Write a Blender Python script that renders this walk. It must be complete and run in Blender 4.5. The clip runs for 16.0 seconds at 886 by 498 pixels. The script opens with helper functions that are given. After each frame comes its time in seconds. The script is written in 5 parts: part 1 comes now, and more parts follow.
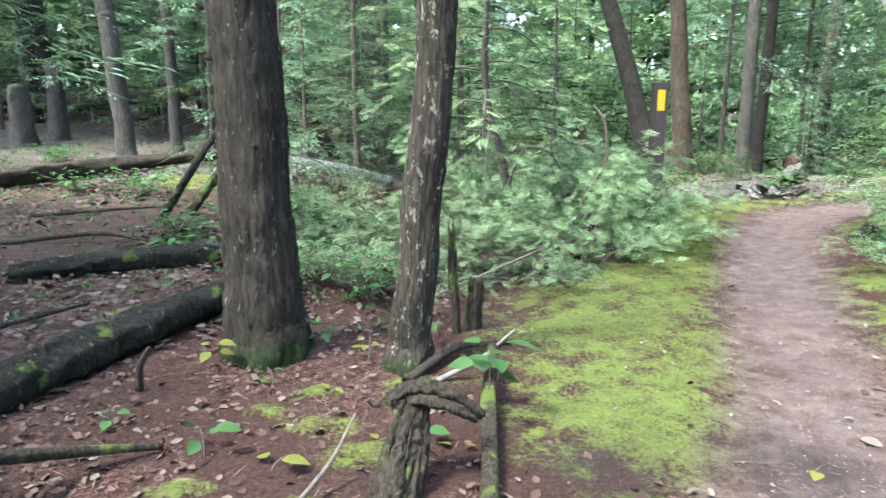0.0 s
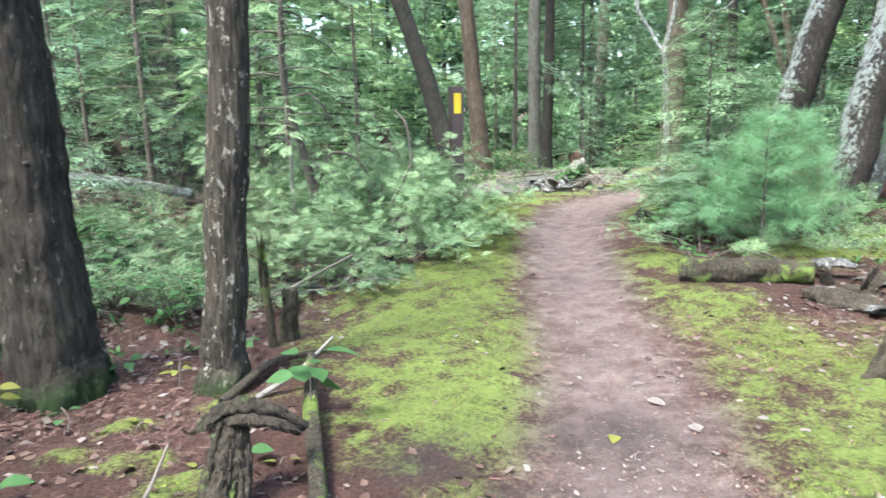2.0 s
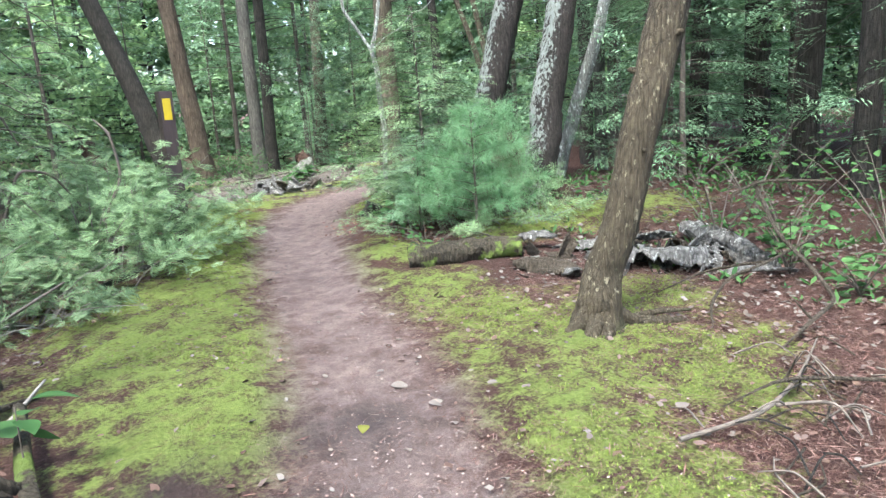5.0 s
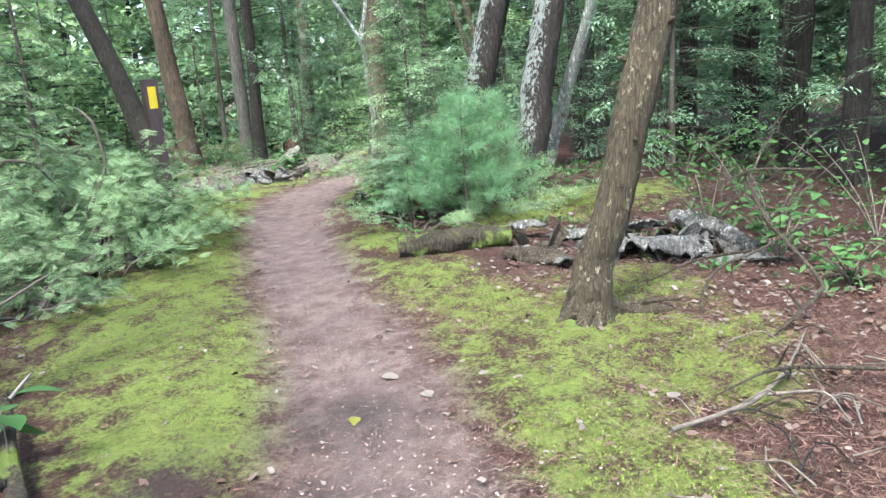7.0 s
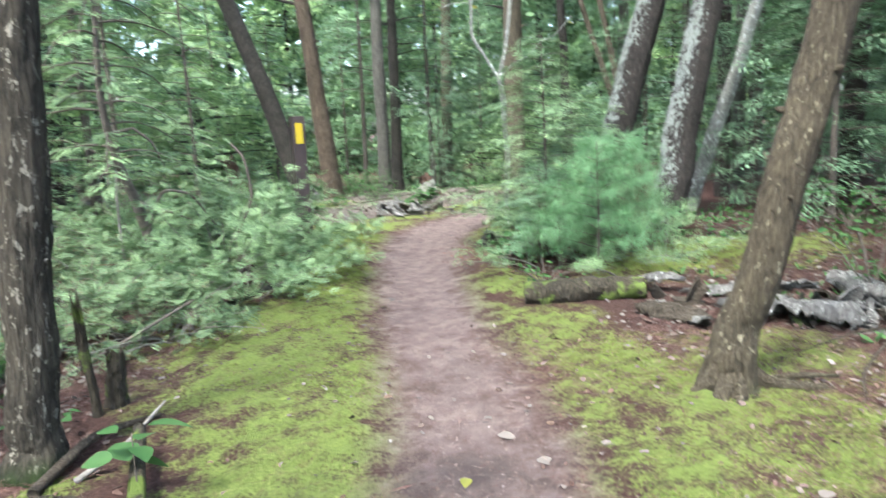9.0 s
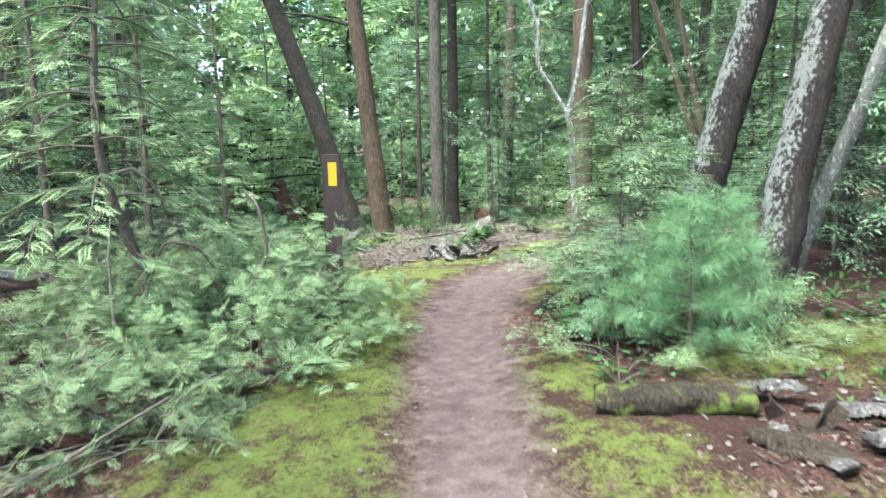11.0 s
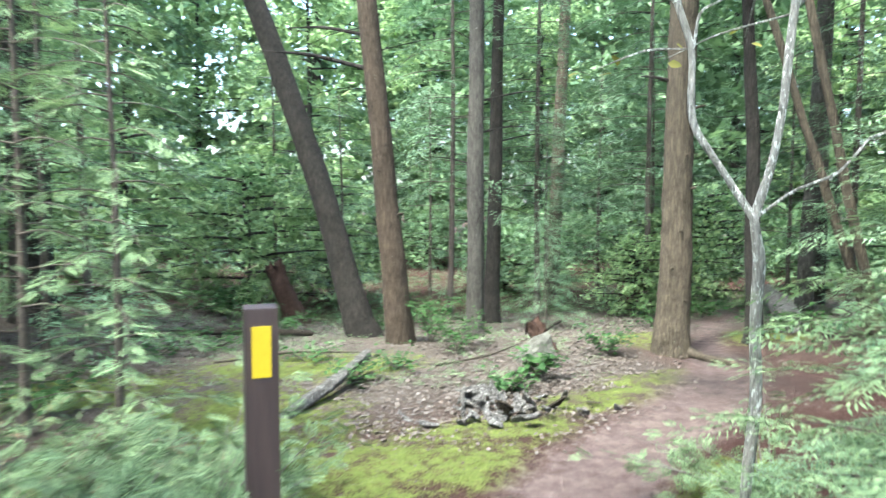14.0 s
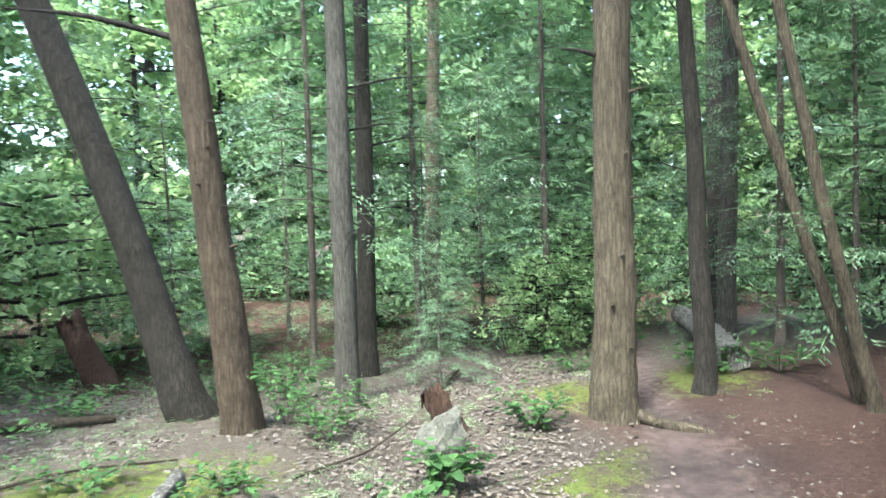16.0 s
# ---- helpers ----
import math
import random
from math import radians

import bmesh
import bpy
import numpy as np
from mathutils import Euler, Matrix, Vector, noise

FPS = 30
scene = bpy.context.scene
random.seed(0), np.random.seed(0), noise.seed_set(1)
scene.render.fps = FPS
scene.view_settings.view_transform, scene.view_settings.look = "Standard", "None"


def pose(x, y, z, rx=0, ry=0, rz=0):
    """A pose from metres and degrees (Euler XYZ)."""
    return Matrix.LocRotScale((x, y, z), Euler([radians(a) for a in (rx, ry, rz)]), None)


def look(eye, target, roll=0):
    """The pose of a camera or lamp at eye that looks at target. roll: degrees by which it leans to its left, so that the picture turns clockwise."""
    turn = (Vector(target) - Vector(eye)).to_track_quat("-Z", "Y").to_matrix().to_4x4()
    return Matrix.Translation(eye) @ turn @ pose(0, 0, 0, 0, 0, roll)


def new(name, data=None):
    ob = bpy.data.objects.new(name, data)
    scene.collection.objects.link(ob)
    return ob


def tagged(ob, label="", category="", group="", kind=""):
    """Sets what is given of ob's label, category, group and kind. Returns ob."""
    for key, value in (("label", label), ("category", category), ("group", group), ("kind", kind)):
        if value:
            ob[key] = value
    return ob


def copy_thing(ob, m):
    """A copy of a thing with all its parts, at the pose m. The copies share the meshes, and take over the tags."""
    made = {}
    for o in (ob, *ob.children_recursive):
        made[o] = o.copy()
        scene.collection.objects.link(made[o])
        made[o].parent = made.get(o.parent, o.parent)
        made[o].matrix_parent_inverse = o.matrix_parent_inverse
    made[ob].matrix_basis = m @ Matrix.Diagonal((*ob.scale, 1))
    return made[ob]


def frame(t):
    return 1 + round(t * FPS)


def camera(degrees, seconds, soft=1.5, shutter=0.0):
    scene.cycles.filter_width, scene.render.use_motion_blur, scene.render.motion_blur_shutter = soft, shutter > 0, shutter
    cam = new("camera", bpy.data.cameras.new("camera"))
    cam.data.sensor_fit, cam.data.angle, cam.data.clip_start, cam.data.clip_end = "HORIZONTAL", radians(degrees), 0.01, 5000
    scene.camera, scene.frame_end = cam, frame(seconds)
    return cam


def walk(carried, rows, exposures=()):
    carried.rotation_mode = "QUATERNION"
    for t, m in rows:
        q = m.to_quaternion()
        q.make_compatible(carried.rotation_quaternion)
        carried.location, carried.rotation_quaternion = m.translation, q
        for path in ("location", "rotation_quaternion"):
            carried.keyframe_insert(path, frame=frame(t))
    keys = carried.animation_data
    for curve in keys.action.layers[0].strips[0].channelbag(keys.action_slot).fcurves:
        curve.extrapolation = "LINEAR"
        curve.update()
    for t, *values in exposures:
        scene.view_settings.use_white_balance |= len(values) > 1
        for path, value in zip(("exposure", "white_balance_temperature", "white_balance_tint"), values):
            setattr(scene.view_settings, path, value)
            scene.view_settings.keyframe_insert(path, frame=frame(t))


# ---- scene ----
cam = camera(64.9, 16.0, soft=1.35, shutter=0.5)
PATH = [
    (0, (0.962, 1.733, 1.103), (0.857, 3.688, 0.696), 0.2),
    (0.5, (0.95, 1.729, 1.105), (0.974, 3.688, 0.702), 0.6),
    (1, (0.951, 1.726, 1.107), (1.137, 3.677, 0.71), 0.2),
    (1.5, (0.96, 1.726, 1.106), (1.263, 3.663, 0.71), -0.5),
    (2, (0.973, 1.719, 1.108), (1.394, 3.634, 0.71), -1.1),
    (2.5, (0.984, 1.712, 1.108), (1.549, 3.588, 0.708), -1.8),
    (3, (0.989, 1.709, 1.111), (1.666, 3.546, 0.702), -2.1),
    (3.5, (0.994, 1.707, 1.112), (1.804, 3.486, 0.691), -2.5),
    (4, (1.0, 1.705, 1.113), (1.926, 3.425, 0.686), -2.9),
    (4.5, (1.001, 1.699, 1.114), (2.012, 3.371, 0.686), -3.2),
    (5, (1.003, 1.688, 1.117), (2.094, 3.309, 0.687), -3.5),
    (7.5, (1.011, 1.718, 1.12), (2.126, 3.309, 0.641), -3.2),
    (8, (1.008, 1.73, 1.12), (2.125, 3.315, 0.63), -2.3),
    (8.5, (1.006, 1.762, 1.148), (2.063, 3.388, 0.656), -2.8),
    (9, (1.081, 1.785, 1.185), (1.883, 3.581, 0.827), -2.5),
    (9.2, (1.11, 1.806, 1.183), (1.865, 3.628, 0.848), -2.0),
    (11.3, (1.579, 2.863, 1.419), (2.208, 4.738, 1.122), -0.9),
    (11.5, (1.618, 3.01, 1.465), (2.227, 4.886, 1.13), -0.5),
    (12, (1.795, 3.398, 1.491), (2.397, 5.279, 1.179), -0.5),
    (12.5, (1.967, 3.802, 1.563), (2.398, 5.727, 1.238), -1.6),
    (13, (2.112, 4.289, 1.624), (2.578, 6.217, 1.369), -1.9),
    (13.5, (2.297, 4.847, 1.626), (2.715, 6.795, 1.451), -2.0),
    (14, (2.385, 5.454, 1.651), (2.966, 7.363, 1.513), 0.2),
    (14.5, (2.558, 5.996, 1.691), (3.226, 7.876, 1.549), 0.7),
    (15, (2.715, 6.559, 1.714), (3.437, 8.42, 1.591), 1.2),
    (15.5, (2.902, 7.086, 1.734), (3.76, 8.891, 1.677), 0.7),
    (16, (3.109, 7.594, 1.689), (4.049, 9.357, 1.595), -1.7),
]
walk(cam, [(t, look(eye, target, roll)) for t, eye, target, roll in PATH],
     exposures=[(0.0, 3.5, 5850, 6.0), (1.0, 3.65, 5850, 6.0), (2.0, 3.55, 5850, 6.0), (3.0, 3.38, 5850, 7.0), (5.0, 3.34, 5850, 7.0), (9.0, 3.38, 5900, 6.0), (12.0, 3.48, 5950, 6.0), (16.0, 3.6, 5900, 3.0)])

# ---- light: bright hazy sky above a forest clearing, soft sun ----
SUN_EL, SUN_AZ = 62.0, 238.0
world = bpy.data.worlds.new("sky")
scene.world = world
world.use_nodes = True
wn = world.node_tree.nodes
sky = wn.new("ShaderNodeTexSky")
sky.sky_type = 'NISHITA'
sky.sun_disc = False
sky.sun_elevation = radians(SUN_EL)
sky.sun_rotation = radians(SUN_AZ)
sky.air_density = 1.0
sky.dust_density = 4.0
wn["Background"].inputs[1].default_value = 0.15
world.node_tree.links.new(sky.outputs[0], wn["Background"].inputs[0])
sun_data = bpy.data.lights.new("sun", 'SUN')
sun_data.energy = 1.4
sun_data.angle = radians(10.0)
sun_data.color = (1.0, 0.94, 0.84)
sun = new("sun", sun_data)
az, el = radians(SUN_AZ), radians(SUN_EL)
sun.matrix_world = look((0, 0, 0), (-math.sin(az) * math.cos(el), -math.cos(az) * math.cos(el), -math.sin(el)))
sun.location = (0, 0, 30)


# ---- materials ----
def material(name):
    m = bpy.data.materials.new(name)
    m.use_nodes = True
    nt = m.node_tree
    return m, nt, nt.nodes["Principled BSDF"]


def coord(nt, scale=(1, 1, 1), source="Object"):
    tc = nt.nodes.new("ShaderNodeTexCoord")
    mp = nt.nodes.new("ShaderNodeMapping")
    mp.inputs["Scale"].default_value = scale
    nt.links.new(tc.outputs[source], mp.inputs[0])
    return mp.outputs[0]


def noise_tex(nt, vec, scale, detail=6.0, rough=0.6, distort=0.0):
    n = nt.nodes.new("ShaderNodeTexNoise")
    n.inputs["Scale"].default_value = scale
    n.inputs["Detail"].default_value = detail
    n.inputs["Roughness"].default_value = rough
    n.inputs["Distortion"].default_value = distort
    nt.links.new(vec, n.inputs["Vector"])
    return n.outputs["Fac"]


def ramp(nt, fac, stops):
    r = nt.nodes.new("ShaderNodeValToRGB")
    els = r.color_ramp.elements
    while len(els) < len(stops):
        els.new(0.5)
    for e, (p, c) in zip(els, stops):
        e.position = p
        e.color = (*c, 1) if len(c) == 3 else c
    nt.links.new(fac, r.inputs[0])
    return r.outputs[0]


def mixc(nt, fac, a, b, mode='MIX'):
    n = nt.nodes.new("ShaderNodeMix")
    n.data_type = 'RGBA'
    n.blend_type = mode
    for sock, v in ((n.inputs[0], fac), (n.inputs[6], a), (n.inputs[7], b)):
        if isinstance(v, (int, float)):
            sock.default_value = v
        elif isinstance(v, tuple):
            sock.default_value = (*v, 1)
        else:
            nt.links.new(v, sock)
    return n.outputs[2]


def calc(nt, op, a, b):
    n = nt.nodes.new("ShaderNodeMath")
    n.operation = op
    for sock, v in zip(n.inputs, (a, b)):
        if isinstance(v, (int, float)):
            sock.default_value = v
        else:
            nt.links.new(v, sock)
    return n.outputs[0]


def bump(nt, bsdf, height, strength=0.6, distance=0.02):
    b = nt.nodes.new("ShaderNodeBump")
    b.inputs["Strength"].default_value = strength
    b.inputs["Distance"].default_value = distance
    nt.links.new(height, b.inputs["Height"])
    nt.links.new(b.outputs[0], bsdf.inputs["Normal"])


def attribute(nt, name):
    a = nt.nodes.new("ShaderNodeAttribute")
    a.attribute_name = name
    return a.outputs["Fac"]


def bark(name, dark, light, spot, spot_at=0.66, moss=0.0, ridge=26.0, foot=0.0, flank=None):
    """Ridged bark: long furrows up the stem, pale lichen flecks, moss at the foot."""
    m, nt, p = material(name)
    v = coord(nt, (1, 1, 0.13))
    n2 = noise_tex(nt, coord(nt), 5.0, 4)
    n3 = noise_tex(nt, coord(nt, (1, 1, 0.5)), 34.0, 5, 0.7)
    warp = nt.nodes.new("ShaderNodeVectorMath")
    warp.operation = 'MULTIPLY_ADD'
    wob = nt.nodes.new("ShaderNodeTexNoise")
    wob.inputs["Scale"].default_value = 9.0
    nt.links.new(v, wob.inputs["Vector"])
    nt.links.new(wob.outputs["Color"], warp.inputs[0])
    warp.inputs[1].default_value = (0.05, 0.05, 0.05)
    nt.links.new(v, warp.inputs[2])
    vor = nt.nodes.new("ShaderNodeTexVoronoi")
    vor.feature = 'DISTANCE_TO_EDGE'
    vor.inputs["Scale"].default_value = ridge * 1.7
    nt.links.new(warp.outputs[0], vor.inputs["Vector"])
    plates = ramp(nt, vor.outputs["Distance"], [(0.0, (0, 0, 0)), (0.3, (1, 1, 1))])
    grain = noise_tex(nt, coord(nt, (1, 1, 0.35)), 55.0, 8, 0.75)
    n1 = calc(nt, 'ADD', calc(nt, 'MULTIPLY', plates, 0.22), calc(nt, 'MULTIPLY', grain, 0.9))
    c = ramp(nt, n1, [(0.38, dark), (0.82, light)])
    c = mixc(nt, 0.3, c, ramp(nt, n2, [(0.3, dark), (0.7, light)]))
    c = mixc(nt, ramp(nt, n3, [(spot_at, (0, 0, 0)), (spot_at + 0.05, (1, 1, 1))]), c, spot)
    if moss:
        n4 = noise_tex(nt, coord(nt), 7.0, 5)
        c = mixc(nt, ramp(nt, n4, [(1 - moss, (0, 0, 0)), (1.08 - moss, (1, 1, 1))]), c, (0.09, 0.13, 0.025))
    if flank:
        geo = nt.nodes.new("ShaderNodeNewGeometry")
        dot = nt.nodes.new("ShaderNodeVectorMath")
        dot.operation = 'DOT_PRODUCT'
        nt.links.new(geo.outputs["Normal"], dot.inputs[0])
        dot.inputs[1].default_value = (-0.95, 0.15, 0.2)
        side = calc(nt, 'ADD', dot.outputs["Value"], calc(nt, 'MULTIPLY', calc(nt, 'SUBTRACT', n2, 0.5), 1.3))
        side = calc(nt, 'ADD', side, calc(nt, 'MULTIPLY', calc(nt, 'SUBTRACT', n3, 0.5), 3.2))
        c = mixc(nt, ramp(nt, side, [(0.7, (0, 0, 0)), (1.05, (1, 1, 1))]), c, ramp(nt, n3, [(0.35, (0.16, 0.17, 0.15)), (0.6, flank)]))
    if foot:
        sep = nt.nodes.new("ShaderNodeSeparateXYZ")
        nt.links.new(coord(nt), sep.inputs[0])
        low = calc(nt, 'SUBTRACT', calc(nt, 'MULTIPLY', n2, foot * 2.0), sep.outputs[2])
        c = mixc(nt, ramp(nt, low, [(0.0, (0, 0, 0)), (0.08, (1, 1, 1))]), c, ramp(nt, n3, [(0.3, (0.007, 0.015, 0.004)), (0.7, (0.024, 0.042, 0.009))]))
    nt.links.new(c, p.inputs["Base Color"])
    p.inputs["Roughness"].default_value = 0.92
    p.inputs["Specular IOR Level"].default_value = 0.2
    bump(nt, p, calc(nt, 'ADD', n1, calc(nt, 'MULTIPLY', n3, 0.25)), 1.0, 0.045)
    return m


def leafy(name, dark, light, through_light=0.35, patch=2.0, dry=None):
    """Leaves that let some light through; tone differs from leaf to leaf and from bough to bough."""
    m, nt, p = material(name)
    geo = nt.nodes.new("ShaderNodeNewGeometry")
    rnd = geo.outputs["Random Per Island"]
    n = noise_tex(nt, coord(nt), patch, 3)
    f = calc(nt, 'ADD', calc(nt, 'MULTIPLY', rnd, 0.5), calc(nt, 'SUBTRACT', n, 0.25))
    c = ramp(nt, f, [(0.1, dark), (0.85, light)])
    if dry:
        c = mixc(nt, ramp(nt, rnd, [(0.93, (0, 0, 0)), (0.95, (1, 1, 1))]), c, dry)
    nt.links.new(c, p.inputs["Base Color"])
    p.inputs["Roughness"].default_value = 0.62
    p.inputs["Specular IOR Level"].default_value = 0.15
    tr = nt.nodes.new("ShaderNodeBsdfTranslucent")
    nt.links.new(mixc(nt, 0.5, c, (0.9, 1.0, 0.75), 'MULTIPLY'), tr.inputs[0])
    mx = nt.nodes.new("ShaderNodeMixShader")
    mx.inputs[0].default_value = through_light
    nt.links.new(p.outputs[0], mx.inputs[1])
    nt.links.new(tr.outputs[0], mx.inputs[2])
    nt.links.new(mx.outputs[0], nt.nodes["Material Output"].inputs[0])
    return m


def plain(name, a, b, scale=20.0, rough=0.85, metal=0.0, stretch=(1, 1, 1), strength=0.5):
    m, nt, p = material(name)
    n = noise_tex(nt, coord(nt, stretch), scale, 7, 0.65)
    nt.links.new(ramp(nt, n, [(0.3, a), (0.7, b)]), p.inputs["Base Color"])
    p.inputs["Roughness"].default_value = rough
    p.inputs["Metallic"].default_value = metal
    bump(nt, p, n, strength, 0.01)
    return m


def litter(name, tones, rough=0.8):
    """Loose small pieces, each of its own tone."""
    m, nt, p = material(name)
    geo = nt.nodes.new("ShaderNodeNewGeometry")
    n = len(tones)
    c = ramp(nt, geo.outputs["Random Per Island"], [((i + 0.5) / n, t) for i, t in enumerate(tones)])
    nt.links.new(c, p.inputs["Base Color"])
    p.inputs["Roughness"].default_value = rough
    p.inputs["Specular IOR Level"].default_value = 0.25
    return m


M_bark_thick = bark("furrowed_dark_bark", (0.006, 0.0052, 0.004), (0.075, 0.064, 0.047), (0.15, 0.14, 0.11), 0.61, 0.12, 15, 0.12)
M_bark_slim = bark("grey_brown_bark", (0.009, 0.008, 0.006), (0.092, 0.08, 0.058), (0.25, 0.235, 0.19), 0.58, 0.1, 24, 0.08)
M_bark_lean = bark("tan_bark", (0.014, 0.011, 0.007), (0.105, 0.088, 0.056), (0.19, 0.175, 0.12), 0.6, 0.1, 34, 0.05)
M_bark_dark = bark("dark_bark", (0.008928, 0.008091, 0.006696), (0.0491, 0.04464, 0.03683), (0.09486, 0.1004, 0.0837), 0.68, 0.0, 18)
M_bark_red = bark("reddish_bark", (0.017, 0.013, 0.009), (0.1, 0.077, 0.053), (0.13, 0.122, 0.092), 0.66, 0.18, 18)
M_bark_tan = bark("pale_tan_bark", (0.0252, 0.0216, 0.0144), (0.1188, 0.1008, 0.07056), (0.1368, 0.1512, 0.108), 0.66, 0.22, 16)
M_bark_grey = bark("grey_bark", (0.0245, 0.02352, 0.0196), (0.1127, 0.1098, 0.09212), (0.198, 0.2048, 0.1764), 0.67, 0.0, 20)
M_lichen = bark("lichened_bark", (0.0075, 0.00675, 0.00525), (0.04875, 0.04125, 0.03525), (0.108, 0.1185, 0.1028), 0.7, 0.0, 18, 0.0, (0.1725, 0.195, 0.1725))
M_birch = bark("pale_birch_bark", (0.09113, 0.09113, 0.07898), (0.3645, 0.3796, 0.3393), (0.5063, 0.5468, 0.4961), 0.56, 0.0, 26)
M_dead = bark("weathered_wood", (0.01469, 0.01163, 0.007956), (0.0918, 0.0765, 0.05508), (0.1224, 0.1193, 0.0918), 0.68, 0.15, 30)
M_mossy = bark("mossy_dead_wood", (0.01102, 0.00918, 0.00612), (0.07956, 0.06732, 0.0459), (0.09792, 0.1102, 0.06732), 0.66, 0.48, 28)
M_blacklog = bark("wet_dark_log", (0.0042, 0.0048, 0.0036), (0.0372, 0.0372, 0.0288), (0.12, 0.132, 0.102), 0.63, 0.42, 16)
M_rot = bark("rotten_grey_wood", (0.02772, 0.02614, 0.02376), (0.2218, 0.2178, 0.202), (0.3168, 0.3247, 0.301), 0.58, 0.0, 16)
M_redrot = bark("red_brown_rotten_wood", (0.0144, 0.00864, 0.00648), (0.0864, 0.0504, 0.03384), (0.1224, 0.0828, 0.0576), 0.7, 0.0, 24)
M_twig = plain("twig_bark", (0.027, 0.02175, 0.0165), (0.0915, 0.07575, 0.05925), 40)
M_palet = plain("bare_grey_twig", (0.045, 0.04125, 0.03375), (0.15, 0.1387, 0.12), 40)
M_rock = bark("lichened_stone", (0.06048, 0.06048, 0.0504), (0.1714, 0.1764, 0.1462), (0.2117, 0.2218, 0.1814), 0.6, 0.3, 6)
M_post = plain("brown_stained_wood", (0.01872, 0.0108, 0.00936), (0.04032, 0.02448, 0.02016), 30, 0.6, 0.0, (0.72, 0.72, 0.0576), 0.4)
M_blaze = plain("yellow_paint", (0.432, 0.3135, 0.00225), (0.459, 0.3458, 0.0045), 60, 0.55, 0.0, (0.75, 0.75, 0.75), 0.15)
# shade over the left brush is put into this darker cedar colour
M_cedar = leafy("shaded_cedar_green", (0.004973, 0.01575, 0.007459), (0.1782, 0.2611, 0.1285), 0.18, 5.0, (0.1326, 0.09946, 0.05802))
# lighter cedar copy: light on the trailside brush is in the colour
M_cedar_pale = leafy("lit_tone_cedar_green", (0.01109, 0.03511, 0.01663), (0.2402, 0.3465, 0.1709), 0.26, 4.0)
M_hemlock = leafy("hemlock_green", (0.03581, 0.08235, 0.0444), (0.2005, 0.3079, 0.179), 0.27, 2.5)
M_pine = leafy("pine_green", (0.03974, 0.1084, 0.04335), (0.1878, 0.3251, 0.1662), 0.4, 5.0)
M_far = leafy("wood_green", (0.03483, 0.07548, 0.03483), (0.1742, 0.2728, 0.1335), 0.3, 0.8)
# brighter copy of wood_green: sunlight on the far leaves is put into the colour
M_far_lit = leafy("painted_sunlit_wood_green", (0.07488, 0.1498, 0.0599), (0.3145, 0.4343, 0.2097), 0.42, 0.6)
M_broad = leafy("broadleaf_green", (0.01562, 0.04908, 0.01338), (0.06694, 0.1339, 0.04462), 0.4, 5.0)
M_yellowleaf = leafy("yellowing_leaf", (0.068, 0.0816, 0.017), (0.1496, 0.1428, 0.034), 0.35, 5.0)
M_moss_tuft = leafy("moss_tufts", (0.03672, 0.0612, 0.00918), (0.1652, 0.2111, 0.04284), 0.25, 4.0)
M_litter = litter("dead_leaves", [(0.02268, 0.0121, 0.008316), (0.0567, 0.03402, 0.0257), (0.0378, 0.02117, 0.01512), (0.0756, 0.0567, 0.04687), (0.04536, 0.0257, 0.01966), (0.0945, 0.07938, 0.06955), (0.03024, 0.01512, 0.01058), (0.06426, 0.04158, 0.02722)])
M_greylitter = litter("bleached_leaves", [(0.04817, 0.03967, 0.03173), (0.09346, 0.08385, 0.07364), (0.07364, 0.06234, 0.05271), (0.1133, 0.1054, 0.09522), (0.05384, 0.04081, 0.03117), (0.08497, 0.07364, 0.0612)])
M_needles = litter("fallen_needles", [(0.06506, 0.02712, 0.02061), (0.1193, 0.06506, 0.05153), (0.04067, 0.01735, 0.01356), (0.1627, 0.1085, 0.08949), (0.08677, 0.04067, 0.03038), (0.1301, 0.09765, 0.07594)])
M_rednee = litter("red_rotten_crumbs", [(0.0816, 0.02856, 0.01904), (0.136, 0.0578, 0.0408), (0.0476, 0.01768, 0.01224), (0.1768, 0.0952, 0.068)])
M_chips = litter("trail_crumbs", [(0.1525, 0.1094, 0.09083), (0.09945, 0.06298, 0.05171), (0.1989, 0.1592, 0.1392), (0.0663, 0.04244, 0.03448), (0.2321, 0.1989, 0.179)])

# forest floor: trodden trail, moss and needle litter, by masks on the mesh
M_ground, nt, p = material("forest_floor")
v = coord(nt)
fine = noise_tex(nt, v, 60.0, 8, 0.7)
mid = noise_tex(nt, v, 9.0, 6, 0.65)
big = noise_tex(nt, v, 1.6, 4, 0.55)
patchy = noise_tex(nt, v, 3.6, 5, 0.6)
streak = noise_tex(nt, coord(nt, (1, 2.2, 1)), 140.0, 4, 0.7, 1.5)
mat_grain = calc(nt, 'ADD', calc(nt, 'MULTIPLY', fine, 0.45), calc(nt, 'MULTIPLY', streak, 0.55))
duff = mixc(nt, big, ramp(nt, mat_grain, [(0.34, (0.013, 0.006, 0.005)), (0.5, (0.055, 0.024, 0.019)), (0.66, (0.14, 0.075, 0.06))]),
            ramp(nt, mat_grain, [(0.34, (0.013, 0.008, 0.006)), (0.5, (0.05, 0.03, 0.023)), (0.66, (0.13, 0.09, 0.072))]))
dirt = ramp(nt, calc(nt, 'ADD', calc(nt, 'MULTIPLY', streak, 0.6), calc(nt, 'MULTIPLY', mid, 0.4)),
            [(0.34, (0.0578, 0.04352, 0.03808)), (0.5, (0.153, 0.1142, 0.104)), (0.68, (0.2924, 0.2346, 0.2142))])
